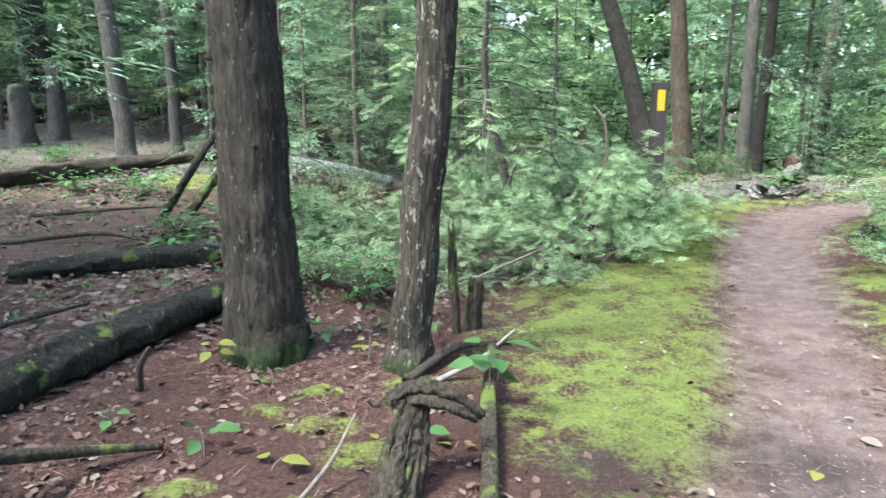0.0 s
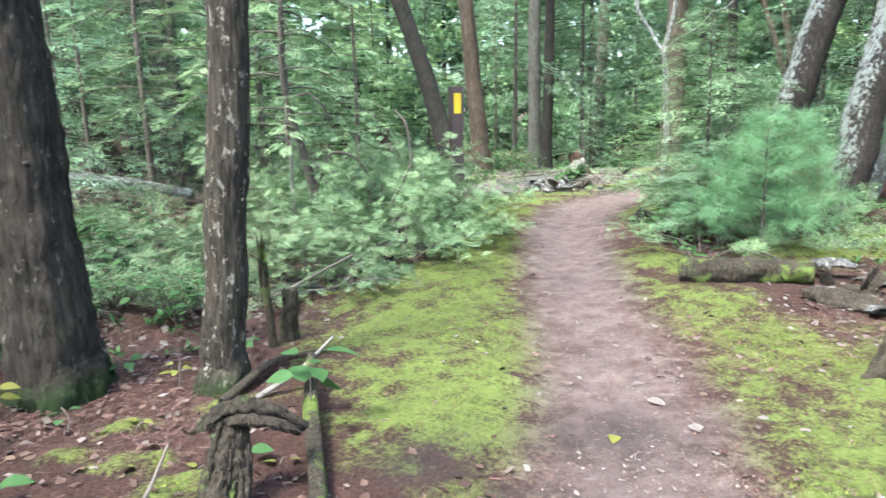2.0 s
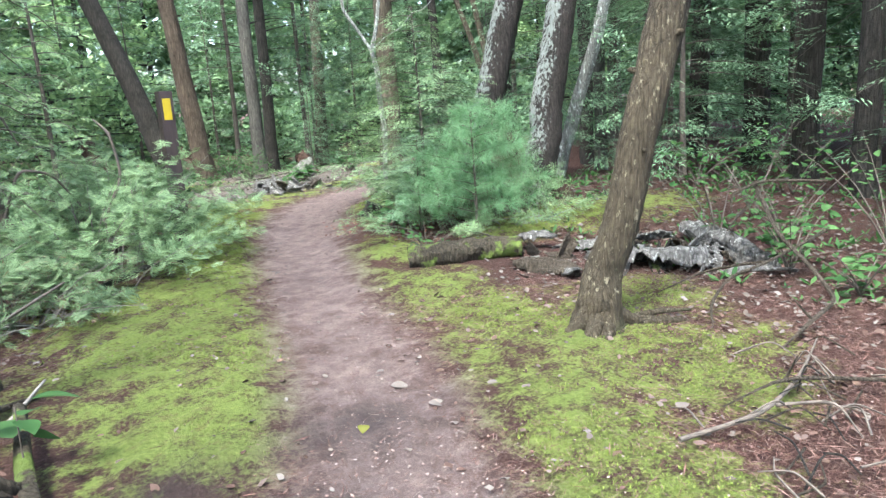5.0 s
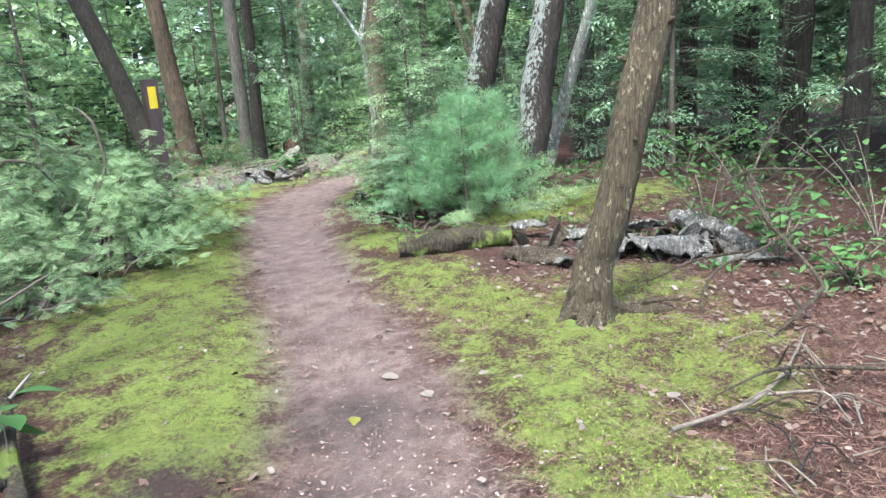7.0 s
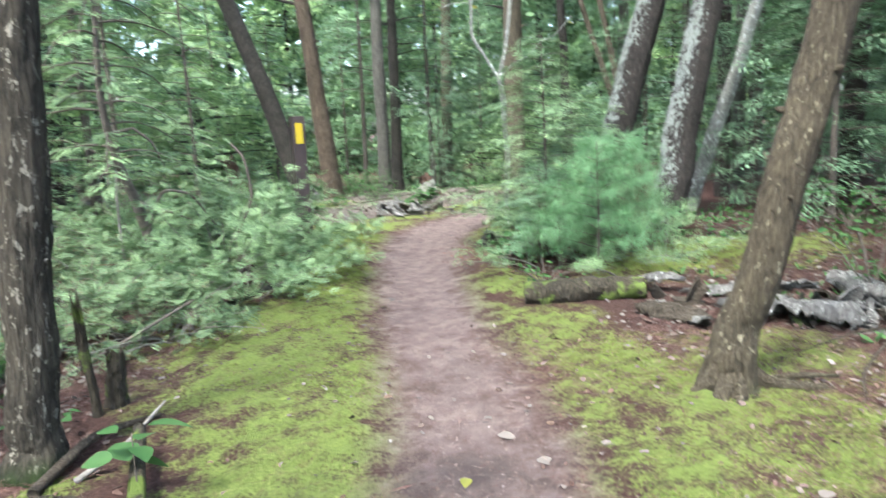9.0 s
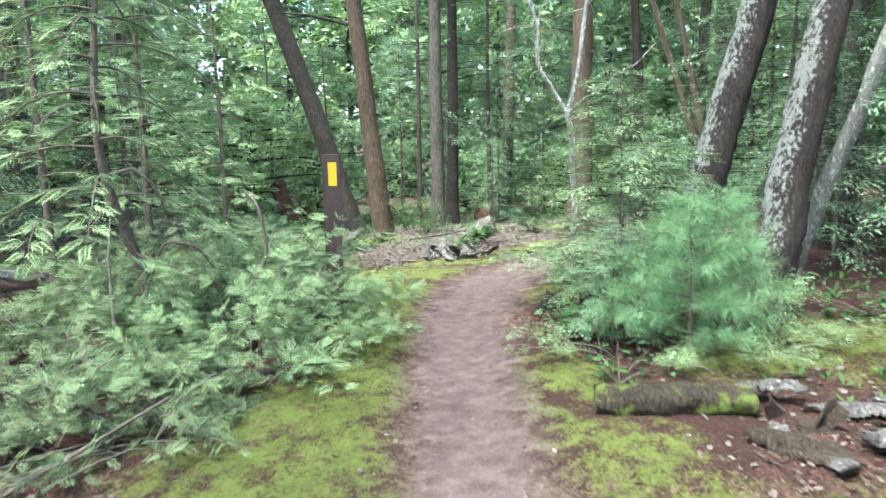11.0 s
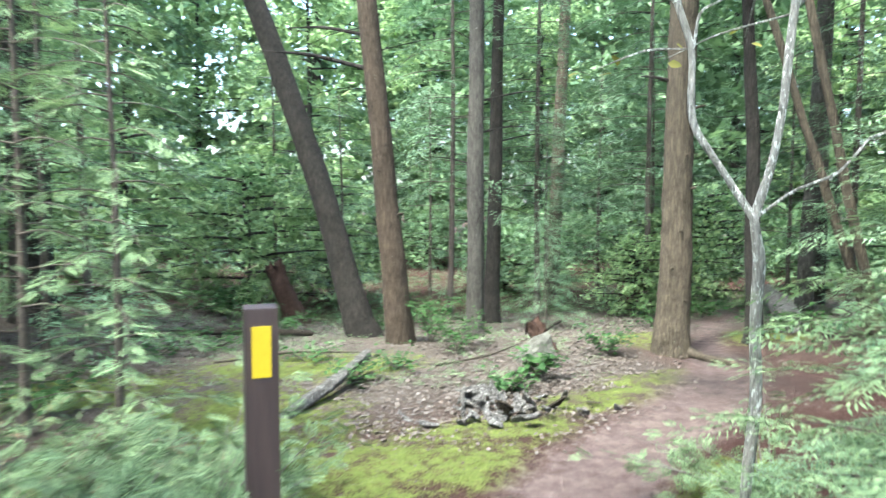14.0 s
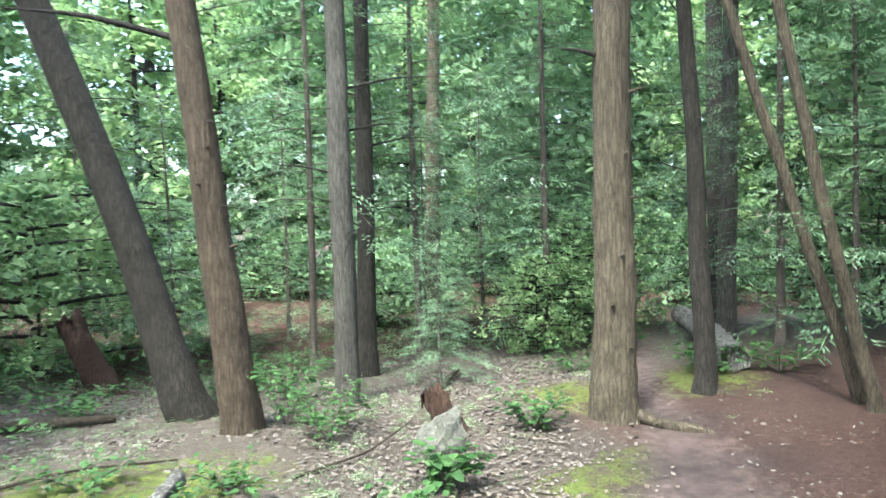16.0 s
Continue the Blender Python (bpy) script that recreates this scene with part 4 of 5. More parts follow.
# low bushes that hide the floor between the far trees
wb = wood_tree("far_bush", "rounded green bush on the floor of the far wood", 1.9, 0.1, 1.5, 270, 0.55, M_far, 65, "far bushes", 0.03)
far_spots = []
for k in range(24):
    b = radians(-46 + 128 * (k + 0.5) / 24) + rng.normal(0, 0.02)
    d = 17.5 + 2.5 * (k % 3) + rng.uniform(-0.7, 0.7)
    far_spots.append((2 + d * math.sin(b), 5 + d * math.cos(b), rng.uniform(0, 6.28), rng.uniform(0.7, 1.2)))
put_copies(wb, far_spots)
# bushes in the lighter leaf colour, sunlight painted in
wl = wood_tree("far_bush", "pale green bush beyond the clearing, sunlight painted in its leaves", 2.6, 0.1, 1.6, 420, 0.45, M_far_lit, 66, "far bushes", 0.03)
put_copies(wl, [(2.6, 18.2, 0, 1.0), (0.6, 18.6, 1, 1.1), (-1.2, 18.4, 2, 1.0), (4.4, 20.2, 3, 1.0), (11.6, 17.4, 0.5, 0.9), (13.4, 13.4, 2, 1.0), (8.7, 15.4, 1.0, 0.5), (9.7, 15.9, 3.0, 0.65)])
# last row of the wood, which closes the view
wz = wood_tree("wood_tree", "far green tree at the back of the wood", 15.0, 0.3, 4.2, 450, 1.95, M_far, 67, "back of the wood", 0.25)
put_copies(wz, [(2 + (33 + 4 * (k % 2)) * math.sin(radians(-52 + 140 * (k + 0.5) / 20)), 5 + (33 + 4 * (k % 2)) * math.cos(radians(-52 + 140 * (k + 0.5) / 20)), k * 1.1, 1.0 + 0.15 * (k % 3)) for k in range(20) if k != 7])

# ---- trail marker ----
def box(bm, lo, hi):
    m = Matrix.Translation([(a + b) / 2 for a, b in zip(lo, hi)]) @ Matrix.Diagonal([b - a for a, b in zip(lo, hi)] + [1])
    return bmesh.ops.create_cube(bm, size=1, matrix=m)["verts"]


def bm_mesh(name, bm, mat, bev=0.0):
    if bev:
        bmesh.ops.bevel(bm, geom=bm.edges[:], offset=bev, segments=2, affect='EDGES', profile=0.7)
    me = bpy.data.meshes.new(name)
    bm.to_mesh(me)
    bm.free()
    me.materials.append(mat)
    return me


post = empty("marker_post", on_ground(2.475, 7.9), "brown wooden trail marker post with a yellow blaze", "post")
post.rotation_euler = (0, 0, radians(2))
bm = bmesh.new()
box(bm, (-0.056, -0.056, -0.3), (0.056, 0.056, 1.285))
part("wooden_post", bm_mesh("wooden_post", bm, M_post, 0.005), post)
bm = bmesh.new()
box(bm, (-0.033, -0.0605, 1.05), (0.031, -0.0555, 1.225))
part("blaze", bm_mesh("blaze", bm, M_blaze, 0.0015), post, "painted yellow trail blaze")


# ---- fallen wood and stumps ----
def single(name, pieces, mat, label, category, group="", smooth=True, kind=""):
    """One thing of one mesh, its origin at the foot of its first point."""
    v, f = joined(pieces)
    o = np.array([v[:, 0].mean(), v[:, 1].mean(), v[:, 2].min()])
    ob = new(name, np_mesh(name, v - o, f, mat, smooth))
    ob.location = o
    return tagged(ob, label, category, group, kind)


def gp(x, y, dz=0.0):
    return np.array(on_ground(x, y, dz))


def log(pts, radii, mat, label, name="fallen_log", sides=20, rough=0.1, ridge=0.02, seed=0, category="log", group="", lump=0.0):
    r = max(radii)
    fine = r > 0.03
    v, f = tube(pts, radii, sides * 2 if fine else sides, rough, 0, 5, seed, 24 if fine else 8, ridge)
    if fine:
        v = roughen(v, r * (0.22 + lump * 2.0), 1.1 / r)
    return single(name, [(v, f)], mat, label, category, group)


log([gp(-1.12, 2.95, 0.07), gp(-0.92, 3.6, 0.08), gp(-0.7, 4.35, 0.085), gp(-0.5, 5.0, 0.095), gp(-0.35, 5.5, 0.1)], [0.088, 0.09, 0.09, 0.082, 0.075], M_blacklog,
    "thick wet black fallen log beside the thick trunk", seed=1)
log([gp(-2.0, 5.85, 0.05), gp(-1.5, 6.1, 0.07), gp(-0.8, 6.5, 0.07), gp(-0.2, 6.9, 0.06)], [0.05, 0.07, 0.075, 0.06], M_blacklog, "thin dark mossy log on the leaf litter", seed=2)
log([gp(-4.6, 8.3, 0.1), gp(-4.0, 9.3, 0.12), gp(-3.4, 10.5, 0.12), gp(-2.7, 11.9, 0.1)], [0.09, 0.1, 0.09, 0.06], M_dead, "long grey fallen log across the leaf litter", seed=3)
log([gp(-9.6, 15.6, 0.55), gp(-7.2, 15.3, 0.6), gp(-4.3, 14.7, 0.85)], [0.14, 0.14, 0.12], M_mossy, "mossy log propped behind the stumps", seed=4)
log([gp(-1.35, 9.9, 0.28), gp(-0.7, 9.95, 0.24), gp(-0.1, 10.0, 0.15)], [0.06, 0.065, 0.055], M_birch, "pale birch log lying in the brush", seed=5)
log([gp(-1.84, 7.6, 0.0), gp(-1.6, 7.64, 0.37), gp(-1.32, 7.7, 0.78)], [0.035, 0.032, 0.025], M_blacklog, "black dead pole leaning on the wood behind", "leaning_pole", 10, seed=6, category="branch")
log([gp(-1.7, 7.9, 0.02), gp(-1.45, 7.95, 0.35), gp(-1.2, 8.0, 0.75)], [0.05, 0.045, 0.04], M_mossy, "mossy pale pole leaning beside the black one", "leaning_pole", 10, seed=7, category="branch")
log([(-3.6, 13.4, 3.6), (-2.47, 13.3, 1.85), (-1.84, 13.3, 0.85), (-1.4, 13.3, 0.15)], [0.08, 0.1, 0.11, 0.1], M_dead, "pale broken trunk leaning in the hemlocks", "dead_snag", 14, seed=8, category="snag")
log([gp(2.75, 10.7, 0.04), gp(3.15, 11.25, 0.09), gp(3.6, 11.9, 0.2)], [0.045, 0.05, 0.05], M_rot, "short pale weathered log on the moss", seed=9)
log([gp(3.29, 5.5, 0.075), gp(3.6, 5.34, 0.08), gp(3.78, 5.24, 0.08), gp(3.95, 5.14, 0.07)], [0.078, 0.08, 0.076, 0.06], M_mossy, "short cut log with mossy top beside the saplings", seed=10)
log([gp(5.06, 4.68, 0.06), gp(4.96, 4.42, 0.085), gp(4.86, 4.15, 0.075), gp(4.72, 3.82, 0.04)], [0.05, 0.062, 0.06, 0.035], M_rot, "grey lichened log among the shrubs", seed=13, lump=0.03, rough=0.15, ridge=0.03)
log([gp(4.78, 4.98, -0.03), gp(4.8, 4.98, 0.12), gp(4.83, 4.99, 0.26)], [0.09, 0.08, 0.055], M_blacklog, "black hollow broken stump", "stump", 16, seed=16, rough=0.3, ridge=0.06, category="stump")
log([gp(9.1, 12.5, 0.12), gp(9.9, 13.5, 0.2), gp(10.8, 14.8, 0.35)], [0.14, 0.15, 0.13], M_rot, "grey fallen trunk deeper in the wood", seed=17)
log([gp(6.2, 13.6, 0.03), gp(7.0, 14.6, 0.08)], [0.03, 0.02], M_dead, "thin dead branch on the leaf litter", "fallen_branch", 8, seed=18, category="branch")
log([gp(1.2, 14.3, 0.05), gp(2.2, 14.7, 0.06), gp(3.4, 14.8, 0.05)], [0.05, 0.05, 0.04], M_dead, "grey stick lying before the leaning trunk", "fallen_branch", 8, seed=19, category="branch")


def stump(x, y, h, r, mat, label, lean=(0, 0), seed=0, jag=0.25):
    """A snapped stump: flared foot, ragged splintered top."""
    local = np.random.default_rng(seed)
    o = gp(x, y)
    pts = [o + np.array([lean[0] * k, lean[1] * k, h * k]) for k in (-0.1, 0.05, 0.2, 0.5, 0.8, 1.0)]
    v, f = tube(pts, [r * 1.1, r * 1.05, r, r * 0.95, r * 0.9, r * 0.8], 22, 0.14, 0.35, 4, seed, 4, 0.03)
    v = roughen(v, r * 0.2, 1.2 / r)
    top = v[:, 2] > o[2] + 0.8 * h
    v[top, 2] += jag * h * local.uniform(-0.6, 0.6, top.sum())
    return single("stump", [(v, f)], mat, label, "stump")


stump(-6.49, 13.82, 1.26, 0.145, M_bark_grey, "grey snapped stump with a flat broken top", seed=1, jag=0.05)
stump(-6.3, 12.54, 0.95, 0.16, M_bark_grey, "short grey snapped stump", seed=2, jag=0.06)
stump(3.38, 16.95, 0.95, 0.16, M_redrot, "leaning red-brown broken stump", (-0.35, 0.1), 3, 0.2)
stump(5.68, 12.34, 0.3, 0.085, M_redrot, "splintered red-brown stump beside the stone", (-0.14, 0.1), 4, 0.5)
stump(0.93, 5.05, 0.24, 0.04, M_mossy, "small rotten stub beside the slim trunk", (0.02, 0.0), 5, 0.3)
stump(0.86, 4.95, 0.4, 0.02, M_mossy, "thin pointed mossy stub beside the slim trunk", (-0.03, 0.02), 6, 0.8)
stump(4.0, 7.3, 0.12, 0.075, M_blacklog, "low black rotten stump at the trail's edge", (0.05, 0), 7, 0.4)
def bark_shell(a, b, r, mat, label, seed, arc=2.2, turn=0.0, sag=0.0):
    """A curved shell of rotten wood: ragged edges, broken ends, uneven thickness."""
    local = np.random.default_rng(seed)
    a, b = np.array(a, float), np.array(b, float)
    d = b - a
    d /= np.linalg.norm(d)
    side = np.cross(d, (0, 0, 1.0))
    side /= np.linalg.norm(side)
    up = np.cross(side, d)
    n, m = 26, 13
    rag0, rag1 = np.cumsum(local.normal(0, 0.16, (2, n)), axis=1) * 0.5 + local.normal(0, 0.16, (2, n))
    v = []
    for layer in (0, 1):
        for i in range(n):
            k = i / (n - 1)
            lo, hi = -arc / 2 + rag0[i] + turn, arc / 2 + rag1[i] + turn
            end = 1.0 - 0.45 * math.exp(-k * 9) - 0.45 * math.exp(-(1 - k) * 9)
            for j in range(m):
                th = lo + (hi - lo) * j / (m - 1)
                rr = r * (0.85 + 0.15 * math.sin(3 * th + 5 * k + seed)) * end - layer * (0.012 + 0.008 * local.uniform())
                edge = 0.05 * local.normal() if i in (0, n - 1) else 0.0
                q = a + (b - a) * (k + edge) + side * math.sin(th) * rr * 1.15 + up * (math.cos(th) * rr - sag * r * math.sin(3.14 * k))
                v.append(q)
    v = roughen(np.array(v), r * 0.16, 1.5 / r)
    g = np.arange(2 * n * m).reshape(2, n, m)
    f = [np.stack([g[0, :-1, :-1], g[0, 1:, :-1], g[0, 1:, 1:], g[0, :-1, 1:]], -1).reshape(-1, 4), np.stack([g[1, :-1, :-1], g[1, :-1, 1:], g[1, 1:, 1:], g[1, 1:, :-1]], -1).reshape(-1, 4)]
    for p0, p1 in ((g[0, :, 0], g[1, :, 0]), (g[1, :, -1], g[0, :, -1]), (g[1, 0, :], g[0, 0, :]), (g[0, -1, :], g[1, -1, :])):
        f.append(np.stack([p0[:-1], p1[:-1], p1[1:], p0[1:]], 1))
    return single("bark_shell", [(v, np.concatenate(f))], mat, label, "wood", "shells of rotten wood", False)


for i, (a, b, r, arc, turn, sag, what) in enumerate([
        (gp(4.12, 4.68, 0.02), gp(4.56, 4.1, 0.03), 0.125, 2.5, -0.15, 0.0, "long bleached shell of a rotten log"), (gp(4.34, 4.72, 0.05), gp(4.62, 4.46, 0.1), 0.09, 2.1, -0.3, 0.1, "white slab of rotten wood"),
        (gp(3.98, 5.3, 0.06), gp(4.22, 5.12, 0.07), 0.075, 2.3, -0.2, 0.0, "white crumbling chunk of rotten wood"), (gp(3.74, 4.96, 0.03), gp(3.95, 4.6, 0.0), 0.07, 2.2, 0.5, 0.0, "curled dark piece of rotten bark"),
        (gp(4.2, 5.05, 0.02), gp(4.5, 4.86, 0.03), 0.055, 2.4, 0.0, 0.2, "bleached curl of rotten bark"), (gp(4.5, 4.0, 0.0), gp(4.72, 3.7, 0.02), 0.05, 2.2, 0.2, 0.0, "grey flake of a rotten log"),
        (gp(4.5, 4.95, 0.03), gp(4.78, 4.72, 0.02), 0.06, 2.0, -0.4, 0.0, "grey slab of rotten wood")]):
    bark_shell(a, b, r, M_dead if i == 3 else M_rot, what + " on the litter", 700 + i, arc, turn, sag)

# splintered stump with a hooked top, in the foreground
hook = empty("broken_stump", on_ground(0.73, 3.52), "weathered splintered stump with a hooked mossy top", "stump")
v, f = tube([(0.0, 0.0, -0.06), (0.0, 0.01, 0.0), (0.012, 0.04, 0.08), (0.03, 0.08, 0.17), (0.05, 0.115, 0.24), (0.06, 0.125, 0.27)], [0.07, 0.062, 0.052, 0.044, 0.036, 0.016], 42, 0.2, 0.25, 4, 9, 10, 0.12)
part("trunk", np_mesh("trunk", roughen(v, 0.009, 24), f, M_dead, True), hook)
for i in range(11):
    a = -2.6 + 0.42 * i
    r = rng.uniform(0.008, 0.015)
    foot = np.array([0.06 * math.cos(a), 0.055 * math.sin(a), -0.03])
    head = np.array([0.05 + 0.036 * math.cos(a), 0.115 + 0.033 * math.sin(a), rng.uniform(0.16, 0.27)])
    bow = foot * 0.5 + head * 0.5 + np.array([math.cos(a), math.sin(a), 0]) * 0.012
    v, f = tube([foot, bow, head], [r * 1.4, r, r * 0.4], 10, 0.3, 0, 3, i, 9, 0.12)
    part("splinter", np_mesh("splinter", roughen(v, 0.006, 45), f, M_dead if i % 3 else M_mossy, True), hook)
for i, (line, r) in enumerate([([(-0.035, 0.11, 0.245), (0.02, 0.115, 0.28), (0.075, 0.12, 0.288), (0.16, 0.13, 0.262), (0.25, 0.14, 0.2)], (0.012, 0.026, 0.03, 0.025, 0.014)),
                               ([(0.03, 0.085, 0.262), (0.08, 0.09, 0.27), (0.16, 0.1, 0.24), (0.23, 0.115, 0.195)], (0.012, 0.018, 0.016, 0.008)),
                               ([(-0.05, 0.13, 0.25), (0.0, 0.14, 0.272), (0.06, 0.15, 0.28), (0.13, 0.16, 0.25)], (0.006, 0.014, 0.016, 0.008)),
                               ([(-0.07, 0.1, 0.235), (-0.03, 0.1, 0.25), (0.03, 0.105, 0.265)], (0.004, 0.009, 0.012))]):
    v, f = tube(line, r, 16, 0.3, 0, 5, 9 + i, 10, 0.12)
    part("hook", np_mesh("hook", roughen(v, 0.007, 40), f, M_mossy if i != 1 else M_dead, True), hook, "mossy splintered top bending sideways")
log([gp(0.99, 3.2, 0.025), gp(1.0, 3.6, 0.06), gp(1.0, 4.0, 0.1), gp(1.02, 4.42, 0.14)], [0.026, 0.027, 0.025, 0.022], M_mossy, "mossy stick lying beside the stump", "fallen_branch", 12, seed=20, category="branch", rough=0.15)
for i, (pts, r, mt) in enumerate([
        ([gp(0.68, 4.3, 0.03), gp(0.85, 4.65, 0.06), gp(1.1, 4.75, 0.05)], 0.022, M_dead), ([gp(0.8, 4.35, 0.02), gp(0.98, 4.4, 0.1), gp(1.12, 4.6, 0.16)], 0.012, M_palet),
        ([gp(-0.4, 3.3, 0.2), gp(-0.25, 3.55, 0.1), gp(-0.05, 3.75, 0.02)], 0.025, M_mossy), ([gp(-0.55, 3.5, 0.02), gp(-0.42, 3.4, 0.2), gp(-0.38, 3.35, 0.3)], 0.02, M_dead),
        ([gp(-0.35, 4.2, 0.0), gp(-0.33, 4.18, 0.12), gp(-0.28, 4.17, 0.2)], 0.018, M_dead), ([gp(0.45, 3.4, 0.01), gp(0.55, 3.55, 0.1), gp(0.6, 3.65, 0.2)], 0.008, M_twig),
        ([gp(-1.3, 4.2, 0.12), gp(-1.0, 4.4, 0.2), gp(-0.75, 4.6, 0.24)], 0.015, M_blacklog), ([gp(-2.6, 6.6, 0.03), gp(-1.9, 6.8, 0.1), gp(-1.4, 6.7, 0.05)], 0.02, M_dead),
        ([gp(-3.0, 7.6, 0.02), gp(-2.4, 7.8, 0.06), gp(-1.9, 8.2, 0.04)], 0.018, M_dead), ([gp(3.5, 3.85, 0.02), gp(3.62, 3.75, 0.05), gp(3.8, 3.72, 0.02)], 0.018, M_bark_lean),
        ([gp(7.04, 11.86, 0.06), gp(7.14, 11.62, 0.0), gp(7.26, 11.4, -0.015), gp(7.4, 11.2, -0.045)], 0.06, M_bark_tan), ([gp(8.13, 11.97, 0.05), gp(8.26, 11.84, 0.0), gp(8.42, 11.76, -0.04)], 0.05, M_bark_tan),
        ([gp(4.3, 12.0, 0.02), gp(4.9, 12.15, 0.04), gp(5.5, 12.7, 0.03)], 0.012, M_dead), ([gp(2.2, 12.7, 0.02), gp(3.0, 12.9, 0.05), gp(3.7, 12.8, 0.02)], 0.014, M_dead),
        ([gp(-1.75, 9.6, 0.02), gp(-1.3, 9.5, 0.45), gp(-0.8, 9.5, 0.35), gp(-0.55, 9.5, 0.1)], 0.012, M_palet), ([gp(1.0, 7.1, 0.3), gp(1.0, 7.12, 0.75), gp(1.02, 7.2, 0.95)], 0.01, M_palet),
        ([gp(1.15, 7.3, 0.4), gp(1.3, 7.2, 0.8), gp(1.5, 7.2, 0.75), gp(1.65, 7.25, 0.5)], 0.012, M_twig), ([gp(1.75, 7.0, 0.4), gp(1.9, 6.95, 0.7), gp(1.86, 6.95, 1.0), gp(1.78, 7.0, 1.1)], 0.013, M_twig),
        ([gp(0.7, 5.6, 0.02), gp(1.0, 5.75, 0.12), gp(1.35, 5.9, 0.25)], 0.012, M_twig), ([gp(1.6, 6.5, 0.05), gp(1.9, 6.45, 0.15), gp(2.3, 6.55, 0.1)], 0.02, M_blacklog)]):
    log(pts, [r] + [r * 0.8] * (len(pts) - 2) + [r * 0.4], mt, "bare dead twig on the forest floor" if i not in (9, 10, 11) else "exposed tree root on the ground",
        "dead_twig" if i not in (9, 10, 11) else "root", 8, seed=40 + i, category="twig" if i not in (9, 10, 11) else "root", group="scattered twigs" if i not in (9, 10, 11) else "")


for i, (pts, r) in enumerate([([gp(3.36, 3.86, 0.09), gp(3.3, 3.79, 0.03), gp(3.22, 3.72, -0.02)], 0.045), ([gp(3.3, 3.9, 0.1), gp(3.21, 3.9, 0.03), gp(3.12, 3.92, -0.02)], 0.04),
                              ([gp(3.4, 3.87, 0.08), gp(3.48, 3.78, 0.02), gp(3.62, 3.7, 0.012), gp(3.74, 3.68, -0.02)], 0.032), ([gp(3.33, 3.86, 0.1), gp(3.24, 3.82, 0.03), gp(3.15, 3.78, -0.02)], 0.04)]):
    log(pts, [r, r * 0.85] + [r * 0.55] * (len(pts) - 2), M_bark_lean, "exposed root at the leaning tree's foot", "root", 12, 0.2, 0.05, 800 + i, "root", "roots of the leaning tree")


for i in range(34):
    x, y, a = rng.normal(3.2, 0.28), rng.normal(2.75, 0.17), rng.uniform(0, 6.28)
    ln = rng.uniform(0.04, 0.13)
    d = np.array([math.cos(a) * ln, math.sin(a) * ln, 0])
    kink = rng.normal(0, 0.025, 3)
    log([gp(x, y, 0.012) - d, gp(x, y, 0.03 + 0.03 * rng.uniform()) + kink, gp(x, y, 0.015 + 0.05 * rng.uniform()) + d], [0.004, 0.0035, 0.0018], (M_twig, M_dead, M_bark_dark, M_twig)[i % 4],
        "brittle dead twig on the red needles", "dead_twig", 6, 0.15, 0.0, 850 + i, "twig", "heap of dead twigs")


# fallen dead branch with side twigs at the clearing's edge
def dead_branch(at, lines, mat, label):
    root = empty("dead_branch", at, label, "branch")
    o = np.array(at)
    for i, (pts, r) in enumerate(lines):
        pts = [np.array(q, float) - o for q in pts]
        v, f = tube(pts, [r] + [r * 0.85] * (len(pts) - 2) + [r * 0.3], 9, 0.12, seed=60 + i, steps=5)
        part("limb" if i == 0 else "side_twig", np_mesh("limb", v, f, mat, True), root)


dead_branch(on_ground(4.3, 3.1), [([(4.85, 4.05, 0.5), (4.5, 3.7, 0.3), (4.35, 3.4, 0.16), (4.2, 3.22, 0.09), (3.95, 3.2, 0.06), (3.66, 3.17, 0.01)], 0.012),
                                   ([(4.75, 3.55, 0.3), (4.3, 3.6, 0.2), (4.0, 3.65, 0.16), (3.76, 3.58, 0.09), (3.7, 3.52, 0.0)], 0.009),
                                   ([(5.1, 3.75, 0.5), (4.85, 4.0, 0.52), (4.62, 4.05, 0.46), (4.55, 4.0, 0.36)], 0.01),
                                   ([(3.95, 3.2, 0.06), (3.9, 3.26, 0.15)], 0.008), ([(4.3, 3.6, 0.2), (4.2, 3.9, 0.12), (3.9, 4.0, 0.03)], 0.007)], M_dead, "pale dead branch fallen at the clearing's edge")
dead_branch(on_ground(3.4, 2.8), [([(4.3, 2.75, 0.1), (3.9, 2.7, 0.08), (3.5, 2.62, 0.04), (3.1, 2.5, 0.02)], 0.012), ([(3.6, 2.65, 0.05), (3.3, 2.95, 0.06), (3.0, 3.0, 0.02)], 0.008),
                                   ([(3.3, 2.95, 0.05), (3.28, 2.9, 0.16)], 0.007)], M_dead, "thin dead branch on red needles")
dead_branch(on_ground(3.0, 2.7), [([(2.7, 2.95, 0.02), (3.0, 2.85, 0.05), (3.4, 2.95, 0.03), (3.8, 3.1, 0.04)], 0.009), ([(3.1, 2.87, 0.04), (3.15, 2.7, 0.1), (3.12, 2.6, 0.02)], 0.006)], M_twig, "dark brittle dead branch on red needles")

# stone and loose heap
bm = bmesh.new()
bmesh.ops.create_icosphere(bm, subdivisions=3, radius=1.0)
for q in bm.verts:
    d = q.co.normalized()
    q.co = Vector((d.x * 0.17, d.y * 0.13, max(-0.5, d.z) * 0.16 + 0.05 * d.x)) * (1 + 0.35 * noise.noise(d * 1.7)) + Vector([0.012 * noise.noise(d * 6 + Vector((k, 0, 0))) for k in (0, 9, 17)])
stone = new("stone", bm_mesh("stone", bm, M_rock))
stone.location = on_ground(5.4, 12.0, 0.07)
stone.scale = (1.2, 1.2, 1.2)
tagged(stone, "grey-green lichened stone beside the splintered stump", "stone")


